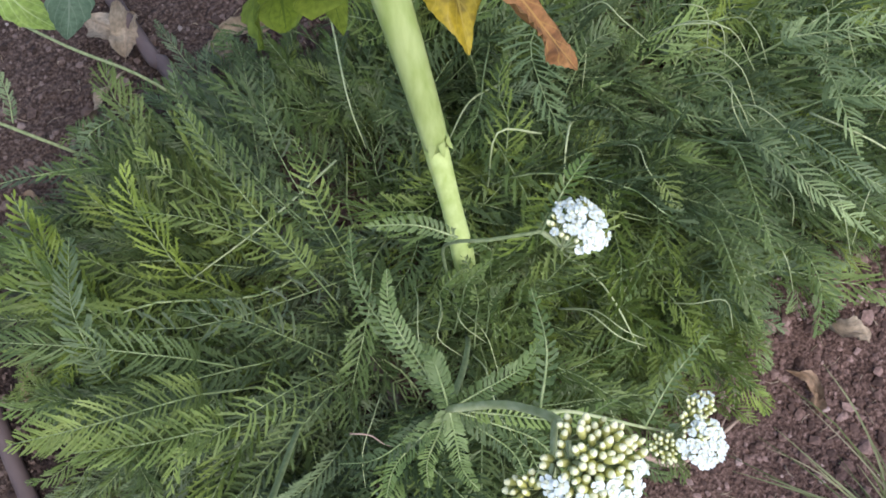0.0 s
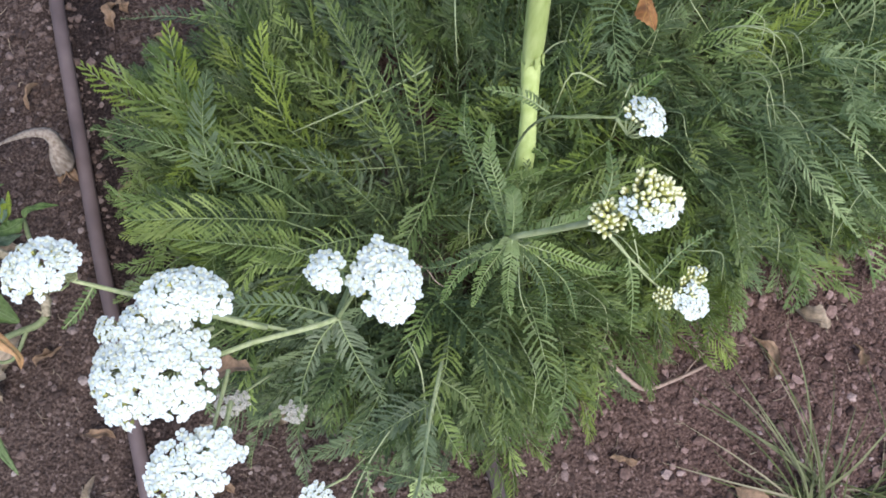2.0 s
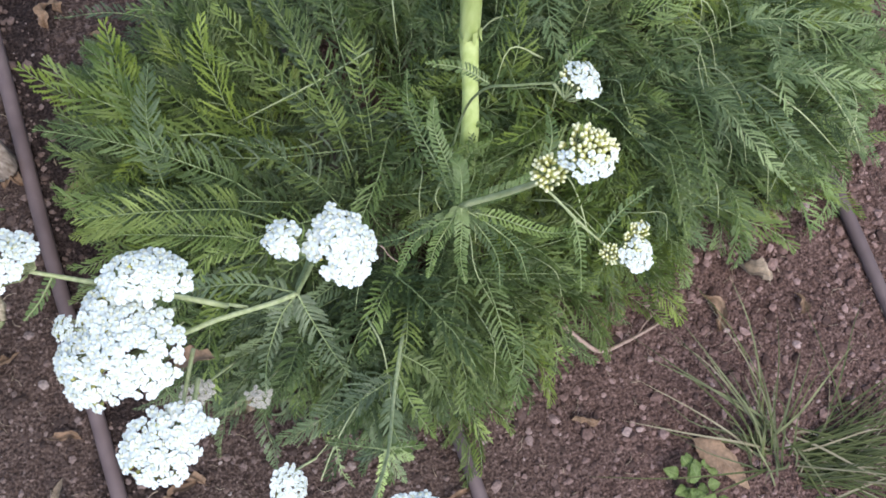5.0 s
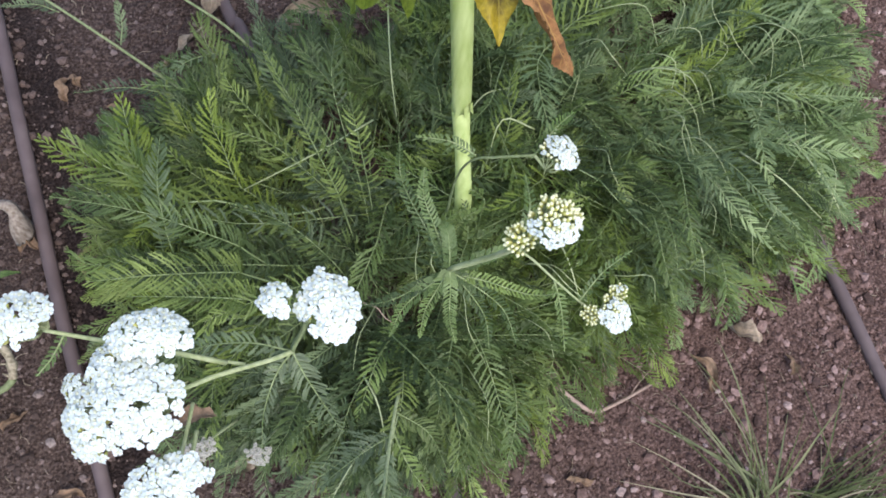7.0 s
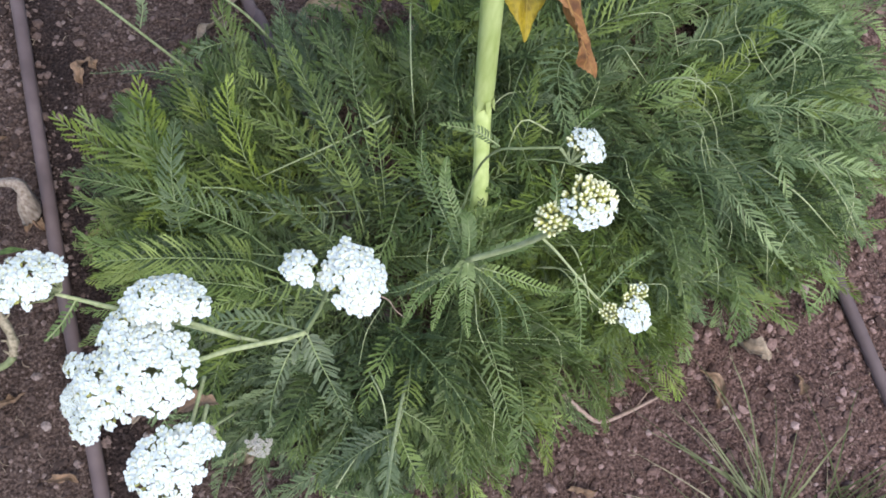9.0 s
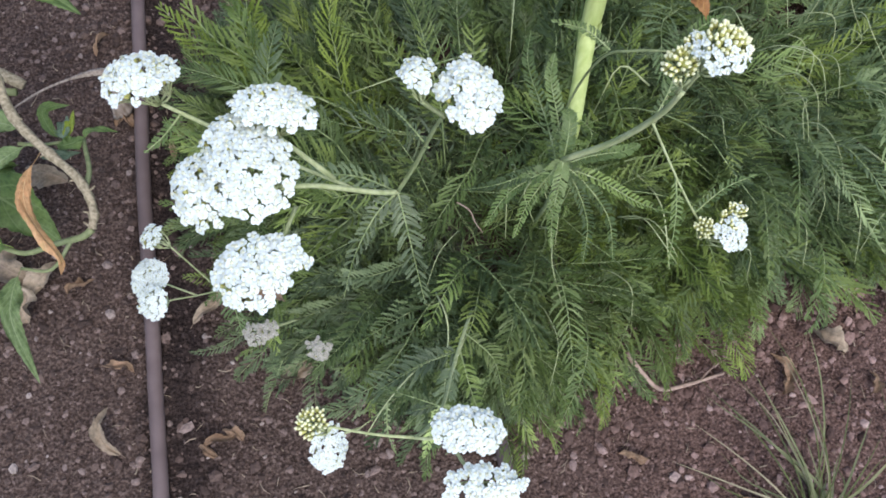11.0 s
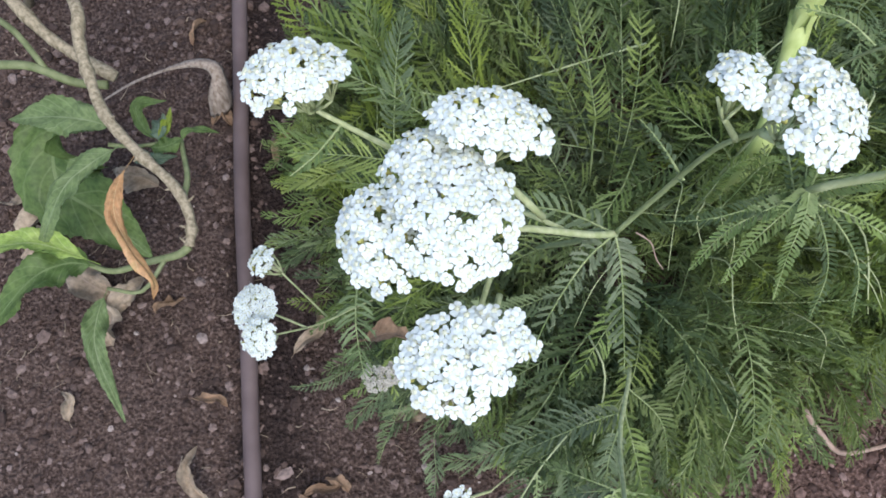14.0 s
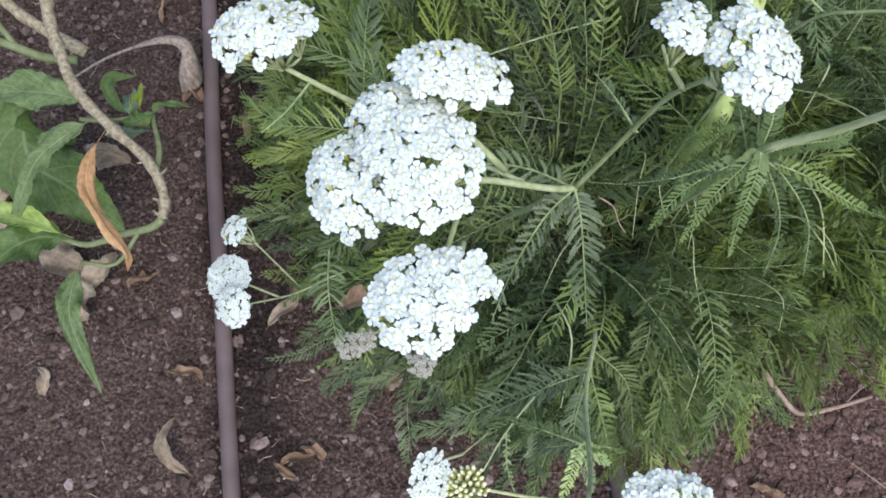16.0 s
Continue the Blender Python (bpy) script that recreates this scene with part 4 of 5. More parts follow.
    flower_head(plant, (-0.2280, 0.1520, 0.225), 0.0115, 0.0135, 0.005, (-0.5, 0.2, 1), (-0.19, 0.128, 0.115), 27, "small dense cluster of greyish white florets", 0, 0.0028, 1.0, size=0.68, stem=0.0007)
    flower_head(plant, (-0.146, 0.064, 0.165), 0.023, 0.015, 0.006, (-0.2, -0.3, 1), (-0.11, 0.09, 0.09), 28, "dull greyish flower cluster low among the leaves", 0, 0.0038, 1.0, size=0.75, lumps=0.5, dull=True)
    flower_head(plant, (-0.092, 0.042, 0.158), 0.017, 0.013, 0.006, (-0.1, -0.4, 1), (-0.07, 0.07, 0.08), 29, "dull greyish flower cluster low among the leaves", 0, 0.0038, 1.0, size=0.75, lumps=0.5, dull=True)
    part("withered_leaf", broad_leaf([(-0.160, 0.094, 0.165), (-0.135, 0.096, 0.18), (-0.118, 0.091, 0.165)], 0.008, 71, 0.1, 0.6, 0.6, n=14, twist=1.0), DRY, plant, "reddish brown withered leaf caught in the stems")
    stem_leaf(plant, [(-0.155, 0.125, 0.235), (-0.157, 0.100, 0.245), (-0.157, 0.080, 0.238), (-0.155, 0.055, 0.205)], 0.017, 15, 72, LEAF_PALE, 3)
    # bare pale leaf stalks standing out of the mass
    for k, path in enumerate(([(0.184, 0.49, 0.15), (0.180, 0.474, 0.139), (0.161, 0.404, 0.150), (0.158, 0.37, 0.11)], [(0.335, 0.30, 0.13), (0.308, 0.272, 0.165), (0.293, 0.240, 0.12)], [(0.301, 0.298, 0.14), (0.258, 0.306, 0.175), (0.238, 0.28, 0.12)],
                              [(0.30, 0.368, 0.11), (0.257, 0.353, 0.145), (0.225, 0.335, 0.12)], [(0.127, 0.365, 0.13), (0.051, 0.33, 0.165), (-0.034, 0.329, 0.12)], [(0.590, 0.215, 0.14), (0.601, 0.131, 0.155), (0.645, 0.08, 0.09)],
                              [(0.52, 0.20, 0.15), (0.545, 0.15, 0.165), (0.60, 0.10, 0.12)], [(0.26, 0.20, 0.14), (0.275, 0.15, 0.16), (0.285, 0.09, 0.12)], [(0.03, 0.09, 0.14), (0.035, 0.05, 0.16), (0.03, 0.0, 0.10)])):
        shoot(plant, path, 0.0017, 0.0009, 8, "leaf_stalk")
    # pale wiry stalks that hang over the right side of the bush
    rnd = random.Random(77)
    for k in range(46):
        x, y = (rnd.uniform(0.33, 0.63), rnd.uniform(0.10, 0.42)) if k < 34 else (rnd.uniform(0.05, 0.3), rnd.uniform(0.04, 0.22))
        d = Vector((x - 0.15, y - 0.28, 0)).normalized()
        d = Vector((rnd.gauss(0.1, 0.35), -1, 0)).normalized() if k < 34 else d
        q = Vector((-d.y, d.x, 0)) * rnd.gauss(0, 0.009)
        ln, o = rnd.uniform(0.04, 0.08), Vector((x, y, rnd.uniform(0.13, 0.165)))
        if inside(x + d.x * ln, y + d.y * ln, BED):
            shoot(plant, [o - Vector((0, 0, 0.04)) - d * 0.02, o, o + d * ln * 0.5 + q + Vector((0, 0, 0.012)), o + d * ln - Vector((0, 0, 0.02))], rnd.uniform(0.0008, 0.0013), 0.0005, 12, "leaf_stalk")
    # leafy shoots at the far edge
    shoot(plant, [(-0.02, 0.44, 0.03), (-0.112, 0.529, 0.10), (-0.138, 0.554, 0.12), (-0.186, 0.601, 0.15), (-0.23, 0.64, 0.17)], 0.0027, 0.0020, mat=STEM_GREEN)
    shoot(plant, [(0.06, 0.46, 0.03), (0.006, 0.532, 0.10), (-0.043, 0.58, 0.13), (-0.08, 0.62, 0.16)], 0.0027, 0.0020, mat=STEM_GREEN)
    for k, path in enumerate(([(-0.178, 0.594, 0.13), (-0.2, 0.604, 0.14), (-0.239, 0.618, 0.13)], [(-0.124, 0.547, 0.11), (-0.115, 0.569, 0.12), (-0.115, 0.6, 0.12)],
                              [(-0.069, 0.465, 0.1), (-0.125, 0.485, 0.12), (-0.19, 0.507, 0.1)], [(-0.01, 0.513, 0.1), (-0.056, 0.494, 0.13), (-0.09, 0.489, 0.1)])):
        stem_leaf(plant, path, (0.011, 0.008, 0.014, 0.011)[k], 20, 80 + k, LEAF_BLUE, 3)
    # long leaves that arch out over the rest
    left_side = (
        ("B", 0.019, [(0.096, 0.27, 0.1), (-0.032, 0.279, 0.14), (-0.127, 0.329, 0.13), (-0.234, 0.403, 0.09)]),
        ("G", 0.018, [(0.032, 0.225, 0.14), (-0.003, 0.263, 0.17), (-0.052, 0.3, 0.16)]),
        ("Y", 0.020, [(0.020, 0.200, 0.14), (-0.040, 0.190, 0.175), (-0.110, 0.190, 0.15)]),
        ("Y", 0.018, [(0.030, 0.180, 0.14), (-0.030, 0.150, 0.17), (-0.090, 0.135, 0.14)]),
    )
    upright_fan = (
        ("Y", 0.017, [(0.082, 0.311, 0.15), (0.062, 0.351, 0.19), (0.051, 0.405, 0.19)]),
        ("Y", 0.016, [(0.097, 0.278, 0.14), (0.096, 0.317, 0.2), (0.102, 0.373, 0.2)]),
        ("Y", 0.016, [(0.090, 0.289, 0.15), (0.086, 0.378, 0.21), (0.110, 0.445, 0.21)]),
        ("Y", 0.016, [(0.060, 0.290, 0.13), (0.010, 0.345, 0.18), (-0.045, 0.39, 0.17)]),
        ("Y", 0.014, [(0.070, 0.340, 0.13), (0.030, 0.425, 0.18), (0.035, 0.485, 0.18)]),
        ("Y", 0.014, [(0.050, 0.330, 0.12), (-0.005, 0.400, 0.17), (-0.020, 0.455, 0.16)]),
    )
    front = (
        ("B", 0.018, [(0.029, 0.028, 0.14), (-0.027, 0.009, 0.13), (-0.079, -0.003, 0.1)]),
        ("Y", 0.016, [(0.071, 0.079, 0.16), (0.053, 0.038, 0.15), (0.019, 0.003, 0.11)]),
        ("G", 0.016, [(0.154, 0.087, 0.17), (0.154, 0.029, 0.16), (0.159, -0.03, 0.11)]),
        ("Y", 0.016, [(0.106, 0.078, 0.17), (0.095, 0.035, 0.16), (0.071, -0.008, 0.11)]),
        ("G", 0.016, [(0.181, 0.035, 0.14), (0.168, -0.009, 0.13), (0.141, -0.061, 0.08)]),
        ("Y", 0.017, [(0.129, 0.095, 0.17), (0.106, 0.053, 0.165), (0.083, 0.000, 0.12)]),
        ("Y", 0.016, [(0.067, 0.115, 0.16), (0.040, 0.087, 0.165), (0.010, 0.045, 0.13)]),
        ("B", 0.017, [(0.026, 0.086, 0.12), (-0.015, 0.069, 0.12), (-0.071, 0.045, 0.1)]),
    )
    right_side = (
        ("G", 0.015, [(0.401, 0.173, 0.17), (0.396, 0.112, 0.16), (0.391, 0.061, 0.12)]),
        ("G", 0.015, [(0.463, 0.19, 0.17), (0.491, 0.141, 0.17), (0.537, 0.086, 0.13)]),
        ("G", 0.016, [(0.455, 0.101, 0.14), (0.454, 0.059, 0.12), (0.444, 0.022, 0.08)]),
        ("G", 0.018, [(0.579, 0.151, 0.15), (0.605, 0.112, 0.14), (0.655, 0.076, 0.1)]),
        ("Y", 0.016, [(0.375, 0.235, 0.11), (0.392, 0.223, 0.15), (0.420, 0.205, 0.14)]),
        ("Y", 0.016, [(0.375, 0.235, 0.11), (0.370, 0.210, 0.15), (0.372, 0.180, 0.14)]),
        ("Y", 0.018, [(0.350, 0.330, 0.12), (0.375, 0.345, 0.16), (0.410, 0.350, 0.15)]),
    )
    for k, (tone, half_width, path) in enumerate((*left_side, *upright_fan, *front, *right_side)):
        a, b = Vector(path[0]), Vector(path[1])
        d = (a - b).normalized()
        path = [a + d * 0.05 + Vector((0, 0, -0.09)), a + Vector((0, 0, -0.012))] + path[1:]
        stem_leaf(plant, path, half_width * 1.25, 27, 200 + k, {"B": LEAF_BLUE, "Y": LEAF_YELLOW if k % 2 else LEAF_GREEN, "G": LEAF_GREEN}[tone], 4 if tone == "B" else 3, 0.00085)
    # open comb-like leaves lying on top of the mass
    for k, (mat, half_width, tone, path) in enumerate((
            (LEAF_YELLOW, 0.030, 0.45, [(-0.069, 0.227, 0.170), (-0.136, 0.237, 0.200), (-0.206, 0.258, 0.175)]),
            (LEAF_GREEN, 0.026, 0.90, [(-0.064, 0.196, 0.170), (-0.115, 0.209, 0.195), (-0.173, 0.233, 0.170)]),
            (LEAF_GREEN, 0.025, 0.45, [(-0.062, 0.260, 0.165), (-0.134, 0.306, 0.195), (-0.224, 0.361, 0.165)]),
            (LEAF_BLUE, 0.020, 0.45, [(-0.118, 0.285, 0.180), (-0.112, 0.330, 0.200), (-0.100, 0.392, 0.175)]),
            (LEAF_YELLOW, 0.018, 0.40, [(0.060, 0.290, 0.160), (0.042, 0.360, 0.215), (0.030, 0.450, 0.190)]))):
        frond(plant, path, half_width, 300 + k, mat, tone)
    # drooping leaves on the right side; the pale ones brighten it by colour
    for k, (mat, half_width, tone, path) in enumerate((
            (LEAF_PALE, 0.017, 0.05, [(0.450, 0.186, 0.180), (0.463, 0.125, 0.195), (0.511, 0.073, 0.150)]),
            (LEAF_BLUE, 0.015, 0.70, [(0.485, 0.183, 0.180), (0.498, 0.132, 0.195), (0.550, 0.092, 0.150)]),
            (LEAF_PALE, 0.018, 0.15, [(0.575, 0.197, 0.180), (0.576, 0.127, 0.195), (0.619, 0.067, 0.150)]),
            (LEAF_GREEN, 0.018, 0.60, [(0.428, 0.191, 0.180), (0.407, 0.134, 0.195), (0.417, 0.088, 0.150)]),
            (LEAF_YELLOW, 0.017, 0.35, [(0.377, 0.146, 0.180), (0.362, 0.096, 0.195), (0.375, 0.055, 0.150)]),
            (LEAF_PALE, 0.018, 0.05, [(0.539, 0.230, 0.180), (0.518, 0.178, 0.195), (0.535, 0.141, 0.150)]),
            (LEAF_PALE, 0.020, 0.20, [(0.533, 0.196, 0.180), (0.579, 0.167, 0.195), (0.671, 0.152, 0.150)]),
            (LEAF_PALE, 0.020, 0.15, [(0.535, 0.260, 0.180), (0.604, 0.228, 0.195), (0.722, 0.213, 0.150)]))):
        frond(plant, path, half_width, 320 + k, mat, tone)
    foliage(plant)


yarrow()


# ---- broad-leaved plants ----
def tall_plant():
    plant = thing("tall_stalk_plant", (0.19, 0.215, 0.0), "tall broad-leaved plant with one thick pale green stalk", "plant")
    g = Geo()
    path = spline([(0.186, 0.235, -0.01), (0.181, 0.222, 0.12), (0.1768, 0.216, 0.200), (0.1807, 0.244, 0.250), (0.1865, 0.286, 0.300)], 14)
    tube(g, path, [0.0076 + 0.0006 * math.sin(i) for i in range(15)], 20, flat=0.8, ribs=0.13)
    stalk = part("stalk", g, STALK, plant)
    g = Geo()
    path = spline([(0.187, 0.281, 0.292), (0.184, 0.292, 0.35), (0.176, 0.304, 0.45), (0.165, 0.318, 0.56), (0.15, 0.33, 0.70)], 16)
    tube(g, path, [0.0086, 0.0092] + [0.0095] * 15, 20, flat=0.8, ribs=0.06)
    part("upper_stalk", g, STALK, plant)
    g = Geo()
    for k, a in enumerate((-2.3, -1.5, -0.8)):
        o = Vector((0.187 + 0.0085 * math.cos(a), 0.283 + 0.0075 * math.sin(a), 0.305))
        d = Vector((math.cos(a) * 0.2, math.sin(a) * 0.2, -1)).normalized()
        s = Vector((-math.sin(a), math.cos(a), 0)) * 0.0028
        b = Vector((math.cos(a), math.sin(a), 0)) * 0.0012
        g.add([o - s + Vector((0, 0, 0.006)), o + s + Vector((0, 0, 0.006)), o + s * 0.7 + b + d * 0.006, o + d * 0.013 + b * 2, o - s * 0.7 + b + d * 0.006], [(0, 1, 2, 4), (4, 2, 3)])
    part("leaf_scar", g, STALK, plant, "torn pale leaf sheath")
    for name, path, half, mat, seed, lab, up in (
        ("leaf", [(0.172, 0.318, 0.44), (0.152, 0.380, 0.41), (0.143, 0.420, 0.352), (0.132, 0.414, 0.285)], 0.042, BROAD_LIME, 3, "lime green drooping leaf with deep veins", (0.2, -1, 0.6)),
        ("leaf", [(0.176, 0.316, 0.43), (0.174, 0.370, 0.39), (0.168, 0.392, 0.345), (0.166, 0.384, 0.30)], 0.011, BROAD_LIME, 4, "narrow lime green drooping leaf", (0.2, -1, 0.6)),
        ("leaf", [(0.183, 0.312, 0.46), (0.215, 0.350, 0.44), (0.231, 0.345, 0.385), (0.226, 0.310, 0.345)], 0.026, YELLOWED, 5, "yellow withering leaf with brown edge", (0.3, -0.8, 0.7)),
        ("leaf", [(0.180, 0.315, 0.52), (0.222, 0.335, 0.48), (0.252, 0.322, 0.405), (0.283, 0.302, 0.335), (0.306, 0.288, 0.285)], 0.026, ORANGE, 6, "orange dry toothed leaf hanging down", (0.5, -0.6, 0.8))):
        part(name, broad_leaf(path, half * (0.84 if mat is ORANGE else 1.0), seed, 0.07 if mat is ORANGE else 0.03, 0.3, 0.9 if mat is ORANGE else 0.5, up, n=64 if mat is ORANGE else 40, shape=1.0 if mat is BROAD_LIME else 0.75), mat, plant, lab)
    # unseen crown added to cast shade: longer stalk with whorls of broad leaves
    g = Geo()
    tube(g, spline([(0.15, 0.33, 0.69), (0.142, 0.345, 0.85), (0.138, 0.36, 1.0), (0.135, 0.37, 1.12)], 12), (0.0095, 0.006), 14, flat=0.9, ribs=0.06)
    part("upper_stalk", g, STALK, plant)
    rnd = random.Random(5)
    for k in range(13):
        a = radians(-5 + 190 * ((k * 0.618) % 1.0))
        o = Vector((0.145 - 0.0005 * k, 0.335 + 0.003 * k, 0.74 + 0.028 * k))
        d, ln = Vector((math.cos(a), math.sin(a), 0)), rnd.uniform(0.20, 0.30)
        path = [o, o + d * ln * 0.3 + Vector((0, 0, 0.05)), o + d * ln * 0.7 + Vector((0, 0, 0.03)), o + d * ln + Vector((0, 0, -0.05))]
        part("leaf", broad_leaf(path, rnd.uniform(0.045, 0.062), 60 + k, 0.06, 0.2, 0.3, n=20), BROAD, plant, "unseen broad green leaf added above to cast shade")
    for path, half, mat, seed, lab in (
        ([(0.148, 0.331, 0.69), (0.095, 0.45, 0.50), (0.025, 0.560, 0.31), (-0.006, 0.548, 0.24), (-0.030, 0.545, 0.195)], 0.017, BROAD_BLUE, 7, "blue green hanging leaf on a long stalk"),
        ([(0.150, 0.331, 0.68), (0.055, 0.50, 0.46), (-0.055, 0.615, 0.27), (-0.050, 0.580, 0.22), (-0.038, 0.572, 0.175)], 0.016, BROAD_PALE, 8, "pale green hanging leaf on a long stalk")):
        part("leaf", broad_leaf(path, half, seed, 0.06, 0.25, 0.2, (0.1, -0.9, 0.6), n=30, tail=0.55), mat, plant, lab)


def shrub():
    plant = thing("woody_shrub", (-0.52, 0.52, 0.0), "low woody-stemmed shrub with drooping green leaves on soil", "shrub")
    g = Geo()
    tube(g, spline([(-0.52, 0.54, -0.01), (-0.45, 0.50, 0.16), (-0.376, 0.389, 0.22), (-0.373, 0.357, 0.212), (-0.367, 0.326, 0.202), (-0.356, 0.294, 0.192), (-0.331, 0.263, 0.18), (-0.306, 0.237, 0.168), (-0.296, 0.210, 0.157), (-0.299, 0.190, 0.15)], 40),
         [0.0054 - 0.0012 * i / 40 + 0.0004 * math.sin(i * 1.9) + (0.0012 if i % 5 == 2 else 0) for i in range(41)], 9)
    for x, y, z, dx, dy in ((-0.356, 0.294, 0.192, 1, -0.2), (-0.306, 0.237, 0.168, -1, -0.4), (-0.298, 0.225, 0.163, 0.8, 0.4), (-0.297, 0.205, 0.155, -0.9, 0.1), (-0.331, 0.263, 0.18, -0.6, -0.8), (-0.300, 0.192, 0.15, -0.7, 0.6)):
        a, d = Vector((x, y, z)), Vector((dx, dy, 0.3)).normalized()
        tube(g, [a, a + d * 0.005, a + d * 0.0085 + Vector((0, 0, 0.001))], (0.0017, 0.0007), 6)
    part("branch", g, WOOD, plant, "knobbly tan branch bent downward")
    g = Geo()
    tube(g, spline([(-0.50, 0.50, 0.0), (-0.47, 0.45, 0.16), (-0.441, 0.413, 0.19), (-0.417, 0.387, 0.175), (-0.396, 0.372, 0.165), (-0.363, 0.353, 0.152)], 20), [0.0052 + 0.0004 * math.sin(i * 2) + (0.001 if i in (9, 10, 18, 19) else 0) for i in range(20)] + [0.0054], 10)
    part("branch", g, WOOD, plant, "short cut-off tan branch")
    g = Geo()
    tube(g, spline([(-0.50, 0.38, 0.14), (-0.467, 0.374, 0.15), (-0.437, 0.369, 0.152), (-0.401, 0.352, 0.15), (-0.371, 0.347, 0.15)], 14), (0.0042, 0.0042), 8)
    tube(g, spline([(-0.47, 0.42, 0.15), (-0.45, 0.40, 0.155), (-0.425, 0.365, 0.152)], 8), (0.003, 0.003), 7)
    part("green_branch", g, GREEN_STEM, plant)
    g = Geo()
    tube(g, spline([(-0.299, 0.190, 0.15), (-0.310, 0.184, 0.147), (-0.337, 0.182, 0.14), (-0.369, 0.179, 0.13), (-0.394, 0.189, 0.13)], 16), (0.0040, 0.0022), 8)
    tube(g, spline([(-0.320, 0.183, 0.145), (-0.345, 0.160, 0.128), (-0.377, 0.167, 0.12)], 8), (0.0022, 0.0016), 7)
    tube(g, spline([(-0.301, 0.228, 0.163), (-0.299, 0.250, 0.156), (-0.306, 0.280, 0.145), (-0.308, 0.292, 0.142)], 10), (0.0030, 0.0018), 7)
    tube(g, spline([(-0.365, 0.283, 0.162), (-0.345, 0.283, 0.155), (-0.327, 0.288, 0.147)], 8), (0.0020, 0.0016), 7)
    part("green_branch", g, GREEN_STEM, plant)
    grown = (
        ([(-0.356, 0.296, 0.18), (-0.42, 0.315, 0.13), (-0.43, 0.275, 0.105), (-0.395, 0.245, 0.095), (-0.352, 0.205, 0.08)], 0.036, BROAD, 21, "large dark green drooping leaf", (0, 0, 1)),
        ([(-0.352, 0.288, 0.18), (-0.375, 0.300, 0.175), (-0.41, 0.310, 0.168), (-0.458, 0.322, 0.145)], 0.015, SAGE, 22, "green leaf with wavy edge", (0, 0, 1)),
        ([(-0.345, 0.275, 0.18), (-0.375, 0.258, 0.178), (-0.400, 0.238, 0.17), (-0.432, 0.196, 0.135)], 0.014, SAGE, 23, "green curled leaf hanging down", (0, 0, 1)),
        ([(-0.380, 0.186, 0.13), (-0.420, 0.202, 0.145), (-0.45, 0.205, 0.145), (-0.51, 0.205, 0.12)], 0.012, BROAD_PALE, 24, "pale green fleshy young leaf", (0, 0.3, 1)),
    )
    low = (
        ([(-0.380, 0.184, 0.13), (-0.405, 0.186, 0.14), (-0.435, 0.172, 0.142), (-0.485, 0.135, 0.11)], 0.019, BROAD, 25, "broad green leaf with toothed edge", (0, 0, 1)),
        ([(-0.377, 0.167, 0.12), (-0.384, 0.140, 0.124), (-0.384, 0.110, 0.122), (-0.363, 0.052, 0.11)], 0.0095, SAGE, 26, "narrow green hanging leaf", (0.2, 0, 1)),
        ([(-0.336, 0.262, 0.182), (-0.347, 0.235, 0.188), (-0.349, 0.208, 0.186), (-0.336, 0.178, 0.177), (-0.323, 0.156, 0.168), (-0.326, 0.144, 0.158)], 0.0072, TAN_ORANGE, 27, "orange brown withered hanging leaf", (0.2, 0, 1)),
        ([(-0.44, 0.45, 0.18), (-0.38, 0.455, 0.185), (-0.335, 0.448, 0.17), (-0.305, 0.43, 0.155)], 0.014, BROAD, 31, "green pointed leaf", (0, 0, 1)),
    )
    young = (
        ([(-0.327, 0.288, 0.147), (-0.326, 0.298, 0.150), (-0.327, 0.308, 0.146), (-0.330, 0.318, 0.135)], 0.0085, BROAD_BLUE, 28, "small young blue green leaf", (0, 0, 1)),
        ([(-0.327, 0.288, 0.147), (-0.340, 0.305, 0.150), (-0.345, 0.325, 0.150), (-0.322, 0.333, 0.140)], 0.0055, BROAD, 34, "small curled young leaf", (0, 0, 1)),
        ([(-0.327, 0.288, 0.147), (-0.320, 0.302, 0.150), (-0.316, 0.322, 0.148)], 0.0045, BROAD_LIME, 35, "small bright young leaf", (0, 0, 1)),
        ([(-0.335, 0.284, 0.150), (-0.320, 0.282, 0.153), (-0.305, 0.290, 0.150)], 0.0085, BROAD, 36, "small young green leaf", (0, 0, 1)),
        ([(-0.345, 0.280, 0.155), (-0.338, 0.270, 0.158), (-0.325, 0.272, 0.152), (-0.312, 0.278, 0.140)], 0.007, BROAD_BLUE, 37, "small young blue green leaf", (0, 0, 1)),
        ([(-0.307, 0.288, 0.143), (-0.303, 0.298, 0.147), (-0.290, 0.302, 0.140), (-0.278, 0.303, 0.128)], 0.0035, BROAD, 29, "small curled young leaf", (0, 0, 1)),
    )
    for path, half, mat, seed, lab, up in (*grown, *low, *young):
        part("leaf", broad_leaf(path, half, seed, 0.05, 0.22, 0.8, up, n=40, twist=1.3 if mat is TAN_ORANGE else 0.0), mat, plant, lab)


tall_plant()
shrub()


